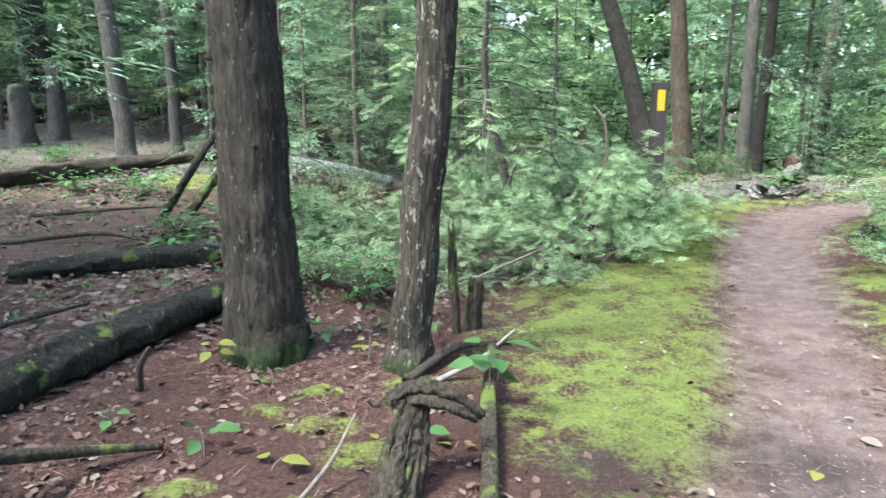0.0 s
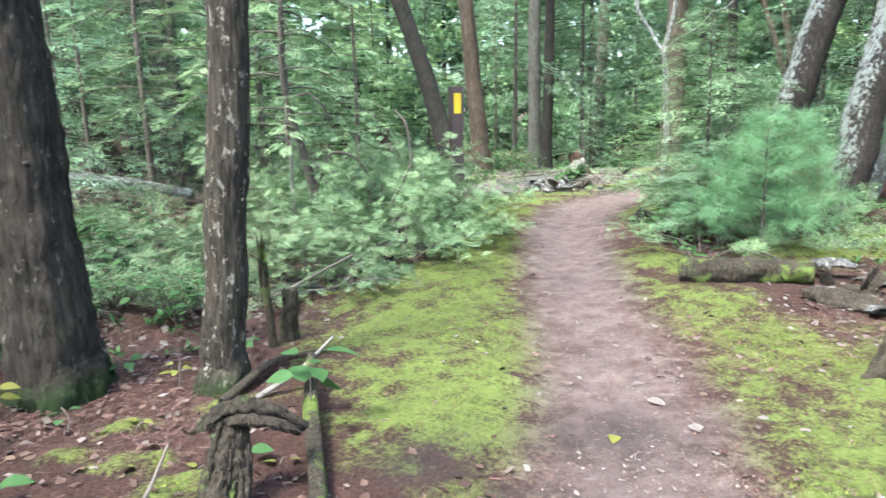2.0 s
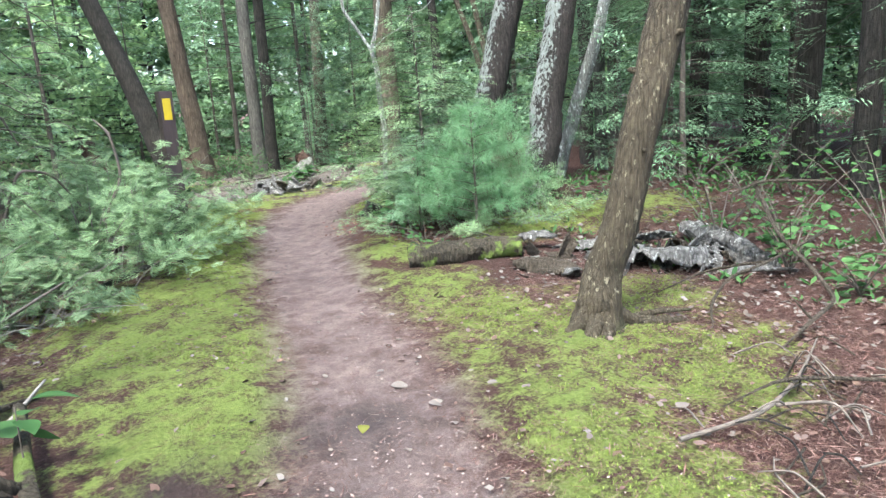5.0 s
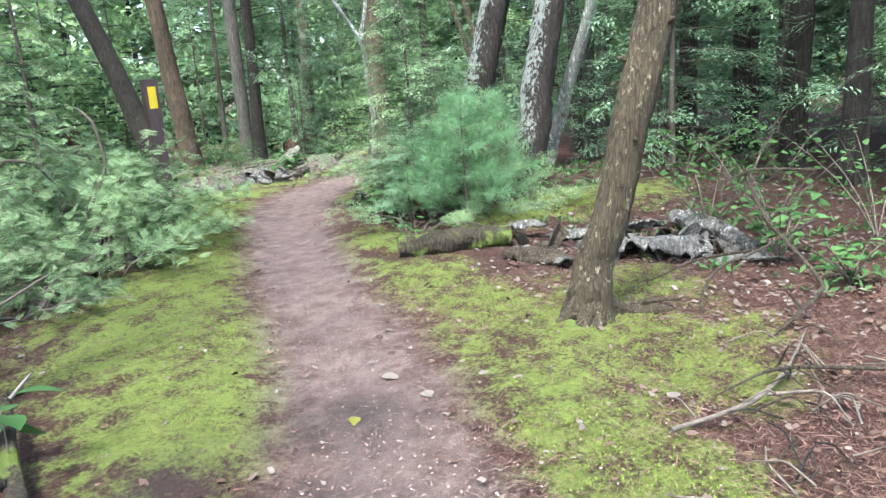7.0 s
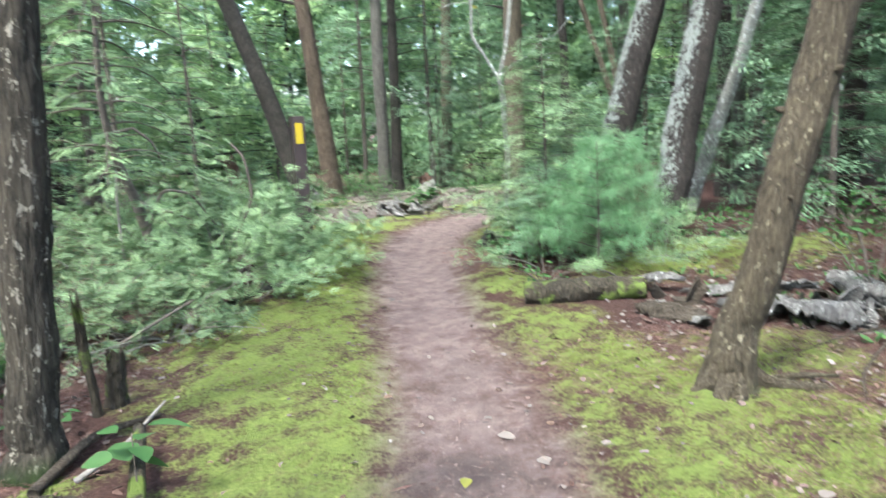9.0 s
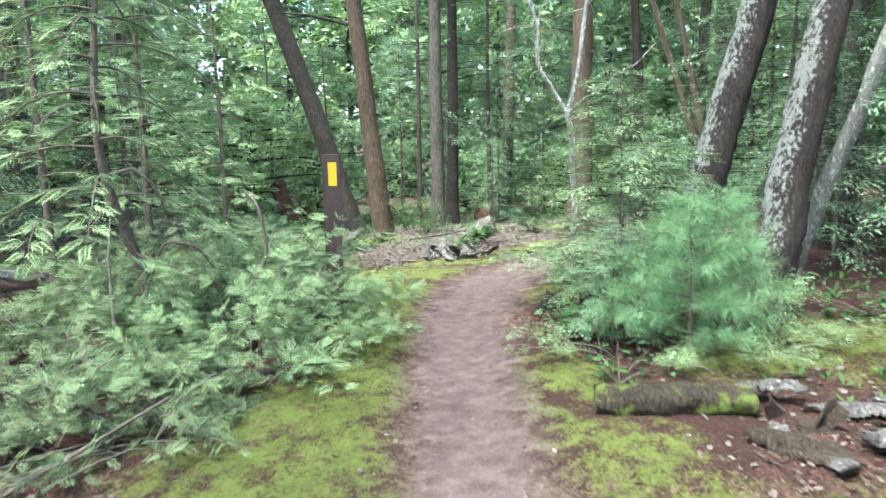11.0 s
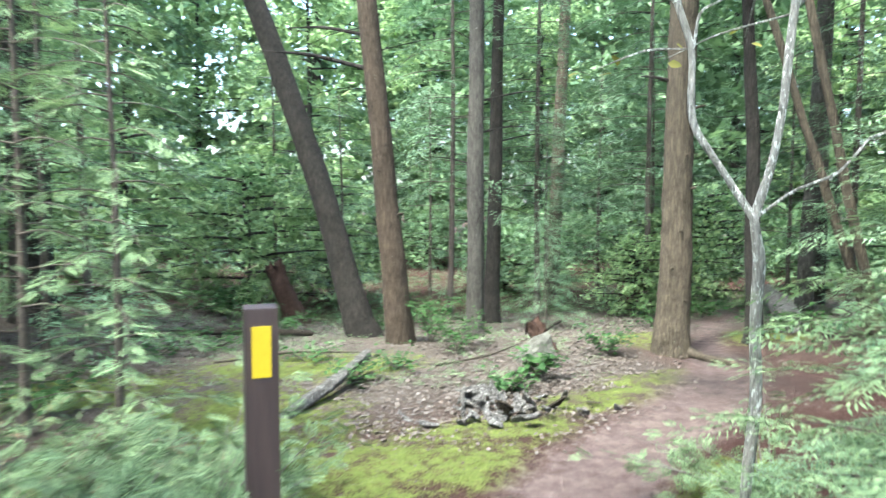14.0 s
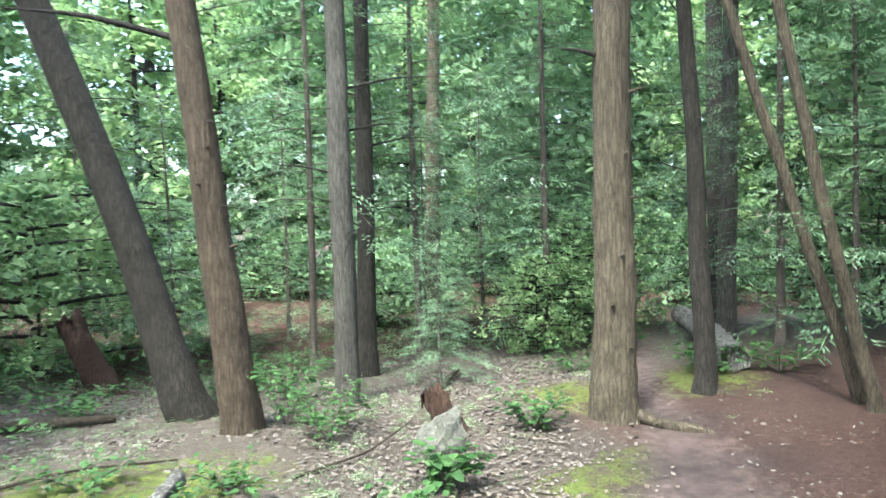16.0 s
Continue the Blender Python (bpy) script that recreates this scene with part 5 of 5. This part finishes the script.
def slab(at, size, mat, label, name, category, group, seed, tilt=0.75):
    """A flake of rotten wood: ragged curved plate with a broken edge."""
    r = np.random.default_rng(seed)
    n = 9
    th = np.linspace(0, 6.28, n, endpoint=False)
    rad = size * r.uniform(0.55, 1.1, n)
    x, y = rad * np.cos(th) * 1.5, rad * np.sin(th) * 0.7
    z = -0.9 * y * y / size + r.normal(0, 0.06 * size, n)
    t = 0.07 * size
    v = np.concatenate([np.stack([x, y, z + t], 1), [[0, 0, t * 1.2]], np.stack([x * 0.93, y * 0.93, z - t], 1), [[0, 0, -t * 0.6]]])
    f = []
    for i in range(n):
        j = (i + 1) % n
        f += [(i, j, n, n), (n + 1 + j, n + 1 + i, 2 * n + 1, 2 * n + 1), (n + 1 + i, n + 1 + j, j, i)]
    me = bpy.data.meshes.new(name)
    me.from_pydata([tuple(q) for q in v], [], [tuple(dict.fromkeys(q)) for q in f])
    me.materials.append(mat)
    ob = new(name, me)
    ob.matrix_basis = Matrix.Translation(Vector(at)) @ Euler((r.normal(0, tilt), r.normal(0, tilt), r.uniform(0, 6.28))).to_matrix().to_4x4()
    return tagged(ob, label, category, group)


for i in range(38):
    x, y = 4.3 + rng.normal(0, 0.38), 10.45 + rng.normal(0, 0.16)
    slab(gp(x, y, 0.03 + 0.1 * rng.uniform(0, 1) * math.exp(-((x - 4.3) / 0.4) ** 2)), rng.uniform(0.045, 0.105), (M_rot, M_rot, M_rot, M_rot, M_rot, M_dead)[i % 6],
         "bleached flake of rotten wood in the heap at the trail's bend", "wood_flake", "wood", "heap of rotten flakes", 500 + i)
for i in range(42):
    k = rng.uniform(0, 1)
    x, y = 3.85 + 1.0 * k + rng.normal(0, 0.1), 4.85 - 0.65 * k + rng.normal(0, 0.16)
    slab(gp(x, y, 0.02 + 0.06 * rng.uniform(0, 1)), rng.uniform(0.04, 0.1), (M_rot, M_rot, M_blacklog, M_dead)[i % 4],
         "bleached flake of rotten wood beside the log", "wood_flake", "wood", "flakes beside the rotten log", 560 + i)
for i in range(18):
    a, x, y = rng.uniform(0, 6.28), 3.86 + rng.normal(0, 0.1), 6.95 + rng.normal(0, 0.2)
    d = np.array([math.cos(a), math.sin(a), rng.uniform(-0.1, 0.2)]) * rng.uniform(0.015, 0.04)
    c = gp(x, y, 0.02 + 0.04 * math.exp(-((x - 3.75) ** 2 + (y - 7.0) ** 2) / 0.02))
    log([c - d, c, c + d], [0.004, 0.008, 0.004], M_redrot, "crumb of red rotten wood beside the trail", "wood_crumb", 6, 0.3, 0.0, 120 + i, "wood", "red rotten crumbs")

# ---- forked pale sapling ----
fk = empty("forked_sapling", on_ground(4.62, 8.0), "pale lichened sapling forking into crooked bare limbs", "tree")
o = np.array(fk.location)
F = np.array([4.44, 7.82, 1.58])
for i, (pts, r) in enumerate([([(4.62, 8.0, -0.05), (4.56, 7.96, 0.4), (4.6, 7.95, 0.8), (4.53, 7.9, 1.15), (4.5, 7.85, 1.4), F], 0.028),
                              ([F, (4.36, 7.92, 1.78), (4.25, 8.0, 1.98), (4.28, 8.03, 2.3), (4.2, 8.08, 2.55), (4.3, 8.1, 3.3)], 0.017),
                              ([F, (4.5, 7.8, 1.8), (4.54, 7.79, 2.05), (4.6, 7.82, 2.4), (4.66, 7.85, 2.7), (4.8, 7.9, 3.5)], 0.019),
                              ([F, (4.54, 7.72, 1.7), (4.64, 7.6, 1.76), (4.78, 7.6, 1.9)], 0.007),
                              ([(4.62, 7.83, 2.45), (4.75, 7.75, 2.6), (4.95, 7.7, 2.75)], 0.01), ([(4.28, 8.03, 2.3), (4.28, 8.0, 2.45), (4.38, 7.98, 2.5)], 0.007),
                              ([(4.21, 8.07, 2.5), (4.05, 8.1, 2.65), (3.98, 8.15, 2.7)], 0.008), ([(4.62, 7.84, 2.5), (4.7, 8.0, 2.6), (4.78, 8.2, 2.6)], 0.008),
                              ([(4.78, 7.6, 1.9), (4.95, 7.62, 1.95), (5.2, 7.7, 2.15)], 0.006), ([(4.28, 8.03, 2.3), (4.15, 8.18, 2.32), (3.98, 8.31, 2.25)], 0.005), ([(4.66, 7.85, 2.68), (5.0, 8.5, 2.74), (5.48, 9.15, 2.68)], 0.007), ([(4.6, 7.82, 2.42), (4.62, 8.3, 2.45), (4.59, 8.7, 2.4)], 0.005)]):
    v, f = tube([np.array(q) - o for q in pts], [r] + [r * 0.9] * (len(pts) - 2) + [r * 0.6], 10, 0.1, 0.3 if i == 0 else 0, seed=160 + i, steps=5)
    part("trunk" if i == 0 else "limb", np_mesh("limb", v, f, M_birch, True), fk)
tips = [np.array(q) - o + rng.normal(0, 0.04, 3) for q in ((4.9, 7.7, 2.7), (4.0, 8.14, 2.68), (5.1, 7.68, 2.1), (3.98, 8.31, 2.24), (4.02, 8.28, 2.27), (3.95, 8.33, 2.22), (4.59, 8.7, 2.39), (4.62, 8.62, 2.41), (5.48, 9.15, 2.67), (5.42, 9.08, 2.69))]
for q in tips:
    v, f = scatter(LEAF, [q], [(rng.normal(), rng.normal(), -0.3)], [0.075], 0.5, int(abs(q[0]) * 1000))
    part("leaf", np_mesh("leaf", v, f, M_yellowleaf), fk, "small yellow-green leaf")


# ---- seedlings and leafy shrubs ----
def seedling(x, y, h, n, size, mat, label, seed, group="seedlings"):
    r = np.random.default_rng(seed)
    root = empty("seedling", on_ground(x, y), label, "plant", group)
    v, f = tube([(0, 0, -0.02), (r.normal(0, 0.01), r.normal(0, 0.01), h * 0.5), (r.normal(0, 0.02), r.normal(0, 0.02), h)], [0.004, 0.003, 0.002], 5, 0.05, steps=3)
    part("stem", np_mesh("stem", v, f, M_twig, True), root)
    for i in range(n):
        a = i * 2.4 + r.uniform(-0.4, 0.4)
        c = np.array([0, 0, h * (1 - 0.5 * i / n)]) + np.array([math.cos(a), math.sin(a), 0.1]) * size * 0.35
        v, f = scatter(BLADE, [c], [(math.cos(a), math.sin(a), r.uniform(-0.25, 0.25))], [0.8 * size * r.uniform(0.7, 1.2)], 0.25, seed + i)
        part("leaf", np_mesh("leaf", v, f, mat, True), root)


seedling(1.0, 4.02, 0.3, 7, 0.15, M_broad, "broad-leaved seedling with bright green leaves beside the stick", 1)
for i, (x, y, h, n, s, yel) in enumerate([(0.1, 3.72, 0.1, 4, 0.11, 0), (0.77, 3.86, 0.05, 2, 0.09, 0), (0.67, 4.05, 0.06, 3, 0.08, 0), (0.14, 4.27, 0.08, 3, 0.07, 0), (0.48, 4.6, 0.1, 5, 0.07, 1),
                                          (0.34, 3.63, 0.05, 2, 0.1, 1), (-0.15, 4.45, 0.12, 4, 0.08, 1), (0.65, 3.82, 0.03, 2, 0.06, 1), (0.9, 3.8, 0.03, 2, 0.06, 1), (-0.75, 5.0, 0.1, 5, 0.08, 0),
                                          (0.73, 4.85, 0.1, 5, 0.08, 0), (0.25, 4.75, 0.1, 5, 0.08, 0), (0.05, 3.35, 0.05, 3, 0.08, 0), (0.4, 4.2, 0.04, 2, 0.06, 1), (-0.3, 3.9, 0.06, 3, 0.07, 0)]):
    seedling(x, y, h, n, s, M_yellowleaf if yel else M_broad, "small yellowing seedling on red needles" if yel else "small green seedling on red needles", 200 + 9 * i)


def leafy_shrub(x, y, h, reach, n, size, mat, label, seed, stems=7, group="leafy shrubs"):
    """A loose shrub of thin stems and single leaves."""
    r = np.random.default_rng(seed)
    root = empty("leafy_shrub", on_ground(x, y), label, "shrub", group)
    pos, way = [], []
    for i in range(stems):
        a = i * 2.4 + r.uniform(-0.5, 0.5)
        q = reach * r.uniform(0.5, 1.0)
        s = np.linspace(0, 1, 5)
        line = np.stack([math.cos(a) * q * s ** 1.3, math.sin(a) * q * s ** 1.3, h * r.uniform(0.6, 1.1) * (1.2 * s - 0.25 * s * s)], 1)
        part("stem", stems_mesh("stem", [line], 0.006, M_twig, 5), root)
        for j in range(n // stems):
            k = r.uniform(0.25, 1)
            b = r.uniform(0, 6.28)
            pos.append([np.interp(k, s, line[:, d]) for d in range(3)] + r.normal(0, 0.04, 3))
            way.append((math.cos(b), math.sin(b), r.uniform(-0.4, 0.2)))
    v, f = scatter(LEAF, pos, way, size * r.uniform(0.6, 1.2, len(pos)), 0.3, seed)
    part("foliage", np_mesh("foliage", v, f, mat), root, kind="stuff")


for i, (x, y, h, q, n, s, mt) in enumerate([
        (4.75, 3.75, 0.5, 0.4, 70, 0.09, M_broad), (5.3, 4.1, 0.55, 0.5, 60, 0.065, M_broad), (4.95, 4.35, 0.6, 0.45, 50, 0.07, M_broad), (5.9, 4.7, 0.8, 0.6, 80, 0.06, M_broad),
        (4.6, 3.3, 0.3, 0.3, 60, 0.08, M_broad), (5.6, 3.6, 0.75, 0.6, 70, 0.065, M_broad), (3.75, 6.55, 0.3, 0.3, 90, 0.09, M_broad), (3.6, 5.75, 0.2, 0.25, 50, 0.06, M_broad),
        (4.64, 13.3, 0.55, 0.45, 260, 0.06, M_broad), (4.9, 13.0, 0.3, 0.5, 200, 0.06, M_broad), (6.25, 12.05, 0.3, 0.35, 200, 0.07, M_broad), (5.1, 11.35, 0.25, 0.3, 160, 0.09, M_broad), (3.4, 11.6, 0.25, 0.4, 200, 0.06, M_broad),
        (3.1, 12.5, 0.2, 0.5, 160, 0.06, M_broad), (4.75, 12.6, 0.45, 0.35, 160, 0.06, M_broad), (5.0, 14.6, 0.6, 0.5, 200, 0.07, M_broad), (3.9, 12.0, 0.2, 0.4, 140, 0.06, M_broad), (4.7, 11.0, 0.16, 0.3, 110, 0.08, M_broad),
        (8.8, 12.6, 0.3, 0.5, 200, 0.08, M_broad), (9.4, 12.2, 0.35, 0.6, 200, 0.08, M_broad), (9.4, 14.6, 0.4, 0.7, 220, 0.09, M_broad), (7.9, 13.6, 0.25, 0.4, 160, 0.07, M_broad),
        (1.6, 13.2, 0.3, 0.7, 240, 0.07, M_broad), (2.2, 13.6, 0.25, 0.7, 240, 0.07, M_broad), (0.9, 11.5, 0.35, 0.7, 240, 0.08, M_broad), (3.0, 15.3, 0.35, 0.8, 260, 0.08, M_broad), (2.2, 16.5, 0.5, 0.9, 280, 0.1, M_broad),
        (5.0, 16.0, 0.4, 0.8, 240, 0.08, M_broad), (4.3, 15.4, 0.3, 0.7, 200, 0.08, M_broad), (-1.5, 7.2, 0.25, 0.4, 110, 0.08, M_broad), (-2.6, 8.8, 0.25, 0.5, 130, 0.08, M_broad),
        (-0.9, 7.7, 0.3, 0.5, 160, 0.08, M_broad), (-1.2, 6.6, 0.2, 0.3, 70, 0.09, M_broad), (-3.4, 9.0, 0.2, 0.5, 110, 0.08, M_broad), (-4.8, 11.0, 0.25, 0.7, 140, 0.09, M_broad), (-0.3, 7.1, 0.35, 0.5, 200, 0.07, M_broad),
        (0.35, 5.5, 0.3, 0.35, 120, 0.06, M_broad), (-0.2, 6.0, 0.3, 0.4, 120, 0.06, M_broad), (6.6, 5.7, 0.5, 0.7, 100, 0.08, M_broad), (7.0, 5.0, 0.6, 0.7, 100, 0.08, M_broad), (5.6, 5.9, 0.15, 0.4, 90, 0.07, M_broad)]):
    leafy_shrub(x, y, h, q, n, s, mt, "loose leafy undergrowth with small green leaves", 300 + i)


# ---- litter on the floor ----
def floor_bits(name, label, mat, n, area, size, tmpl, keep, lift=0.006, seed=0, tilt=0.35):
    r = np.random.default_rng(seed)
    x, y = r.uniform(area[0], area[1], n), r.uniform(area[2], area[3], n)
    k = r.uniform(0, 1, n) < keep(x, y)
    x, y = x[k], y[k]
    z = ground_z(x, y) + r.uniform(0.5, 2.0, len(x)) * lift + 0.02 * smoothstep(0.45, 0.78, moss_mask(x, y)) - 0.02 * trail_mask(x, y)
    a = r.uniform(0, 6.28, len(x))
    v, f = scatter(tmpl, np.stack([x, y, z], 1), np.stack([np.cos(a), np.sin(a), r.normal(0, tilt * 0.5, len(x))], 1), size * r.uniform(0.5, 1.3, len(x)), tilt, seed)
    ob = new(name, np_mesh(name, v, f, mat))
    return tagged(ob, label, "litter", kind="stuff")


CURL = (np.array([(0, 0, 0.1), (0.3, 0.3, 0.0), (0.55, 0.22, 0.16), (1, 0, 0.05), (0.6, -0.3, 0.12), (0.3, -0.24, 0.02), (0.4, 0, 0.0), (0.7, 0.02, 0.05)], float), np.array([(0, 6, 2, 1), (6, 7, 3, 2), (0, 5, 4, 6), (6, 4, 3, 7)]))
FLAKE = (np.array([(0, 0, 0.08), (0.45, 0.3, 0.0), (1, 0.05, 0.14), (0.5, -0.28, 0.1)], float), np.array([(0, 3, 2, 1)]))
NEEDLE = template([kite((0, 0, 0), (1, 0, 0.05), 0.02)])
SPRIG = template([kite((0, 0, 0), (0.7 * math.cos(i * 1.57), 0.7 * math.sin(i * 1.57), 0.35 + 0.2 * (i % 2)), 0.14) for i in range(4)])
TUFT = template([kite((0, 0.1 * math.sin(i * 2.1), 0), (0.45 * math.cos(i * 1.26), 0.45 * math.sin(i * 1.26), 0.75), 0.13) for i in range(4)])
open_floor = lambda x, y: (1 - trail_mask(x, y)) * (1 - 0.85 * smoothstep(0.4, 0.7, moss_mask(x, y)))
floor_bits("dead_leaves", "brown curled dead leaves scattered over the needles", M_litter, 17000, (-3.5, 5.5, 2.4, 8.5), 0.036, CURL, lambda x, y: open_floor(x, y) * np.where(x < 0, 1.0, 0.5), seed=1)
floor_bits("bleached_leaves", "bleached grey dead leaves covering the far floor", M_greylitter, 90000, (-5, 8.5, 9.5, 17.5), 0.04, FLAKE, lambda x, y: open_floor(x, y) * np.where((x > 0) & (y < 9.8), 0.2, 0.9) * (1 - 0.8 * smoothstep(5.8, 6.8, x) * (1 - smoothstep(12, 13.5, y))), seed=2)
floor_bits("bleached_leaves", "faded dead leaves on the floor beside the log", M_litter, 7000, (-6, 0.0, 4.6, 10), 0.06, CURL, lambda x, y: open_floor(x, y) * 0.8, seed=3)
floor_bits("fallen_needles", "red-brown fallen needles on the floor", M_needles, 120000, (-1.4, 4.9, 2.2, 6.2), 0.045, NEEDLE, lambda x, y: (1 - 0.8 * trail_mask(x, y)) * (1 - 0.66 * smoothstep(0.4, 0.7, moss_mask(x, y))), 0.004, 4, 0.15)
floor_bits("trail_crumbs", "bits of bark, twig and leaf on the trail", M_chips, 65000, (0.8, 6.5, 2.3, 10.5), 0.011, FLAKE, lambda x, y: 0.1 + 0.7 * trail_mask(x, y), 0.003, 5, 0.2)
floor_bits("moss_tufts", "yellow-green tufts of moss", M_moss_tuft, 60000, (0.5, 5.2, 2.2, 9), 0.014, TUFT, lambda x, y: smoothstep(0.42, 0.7, moss_mask(x, y)), 0.001, 6, 0.3)
floor_bits("moss_leaves", "pale dead leaves lying on moss and trail", M_greylitter, 950, (1.0, 5.0, 2.4, 11), 0.03, CURL, lambda x, y: 0.9 + 0 * x, 0.008, 7, 0.2)
for i, (x, y, s, mt, what) in enumerate([(2.04, 5.37, 0.058, M_greylitter, "pale"), (2.27, 4.01, 0.085, M_greylitter, "pale"), (2.02, 3.77, 0.065, M_yellowleaf, "yellow-green"), (2.59, 3.7, 0.072, M_greylitter, "bleached"),
                                         (2.29, 3.76, 0.085, M_greylitter, "pale"), (2.63, 6.2, 0.058, M_greylitter, "pale"), (1.55, 5.3, 0.052, M_yellowleaf, "yellow"), (1.9, 5.6, 0.065, M_greylitter, "bleached"),
                                         (1.6, 5.75, 0.065, M_greylitter, "bleached"), (1.45, 4.55, 0.046, M_yellowleaf, "yellow"), (2.67, 6.18, 0.058, M_greylitter, "pale"), (1.15, 4.45, 0.078, M_greylitter, "bleached"), (2.9, 3.1, 0.072, M_greylitter, "grey")]):
    v, f = scatter(BLADE, [(0, 0, 0)], [(rng.normal(), rng.normal(), 0.08)], [s * 0.95], 0.1, 400 + i)
    lf = new("fallen_leaf", np_mesh("fallen_leaf", v, f, mt))
    lf.location = on_ground(x, y, 0.008 - 0.02 * float(trail_mask(x, y)))
    tagged(lf, what + " fallen leaf lying flat on the ground", "leaf", "single fallen leaves")

floor_bits("dead_leaves", "large brown dead leaves among needles before the trunks", M_litter, 2600, (-1.8, 1.5, 2.3, 4.4), 0.04, CURL, lambda x, y: open_floor(x, y) * np.where(x < 0.1, 1.0, 0.35), 0.01, 31, 0.5)
floor_bits("bleached_leaves", "grey dead leaves among the logs and sprouts", M_greylitter, 13000, (-9, 0.9, 4.3, 15.5), 0.045, CURL, lambda x, y: open_floor(x, y) * np.where(y < 4.9, 0.25, 0.8), 0.012, 33, 0.4)
floor_bits("bleached_leaves", "faded dead leaves round the rotten logs", M_greylitter, 3200, (3.4, 7.5, 2.9, 6.8), 0.036, CURL, lambda x, y: open_floor(x, y) * 0.7, 0.01, 34, 0.4)
floor_bits("ground_cover", "small green sprouts round the rotten logs", M_broad, 500, (4.3, 8.0, 3.2, 7.0), 0.09, SPRIG, open_floor, 0.002, 35, 0.25)
floor_bits("small_twigs", "short broken twigs among the needles", M_needles, 2600, (-1.8, 4.9, 2.3, 5.6), 0.085, NEEDLE, open_floor, 0.008, 32, 0.2)

# low green growth over the far floor
back = lambda x, y: open_floor(x, y) * np.clip(smoothstep(11.6, 14.5, y) * 0.8 + smoothstep(-0.5, -3.5, x) * 0.3 + 0.05, 0, 1)
floor_bits("ground_cover", "low feathery green ground cover over the leaf litter", M_cedar_pale, 3200, (-10, 14, 10.5, 21), 0.22, HEM_S, back, 0.02, 8, 0.5)
floor_bits("ground_cover", "dark green low growth under the far trees", M_far, 3000, (0, 14, 16.5, 24), 0.34, HEM_S, lambda x, y: 0.9 + 0 * x, 0.03, 24, 0.7)
floor_bits("ground_cover", "thin grey-green low growth on the leaf litter", M_cedar_pale, 3600, (-1.5, 6.2, 11.2, 19.0), 0.15, HEM_S, lambda x, y: open_floor(x, y) * (0.25 + 0.75 * smoothstep(0.45, 0.6, 0.5 + 0.35 * np.sin(2.1 * x + 0.7 * y) * np.sin(1.7 * y - 0.4 * x))), 0.02, 21, 0.6)
floor_bits("fallen_needles", "red needles and crumbs of rotten wood beside the trail", M_rednee, 9000, (3.35, 4.5, 6.2, 7.6), 0.03, FLAKE, lambda x, y: (1 - trail_mask(x, y)) * np.exp(-((x - 3.85) / 0.35) ** 2 - ((y - 6.95) / 0.45) ** 2), 0.006, 22, 0.3)
floor_bits("fallen_needles", "red-brown needles round the trunks beside the trail", M_needles, 26000, (6.6, 10.5, 9.6, 12.8), 0.045, NEEDLE, lambda x, y: 1 - 0.6 * trail_mask(x, y), 0.004, 23, 0.15)
floor_bits("ground_cover", "sparse green sprouts among the dead leaves", M_broad, 2400, (-8, 0.6, 4.9, 13), 0.075, SPRIG, open_floor, 0.002, 9, 0.25)
floor_bits("trail_needles", "fine pale needles and twigs trodden into the trail", M_chips, 26000, (0.5, 6, 2.3, 10), 0.04, NEEDLE, lambda x, y: trail_mask(x, y), 0.003, 12, 0.1)
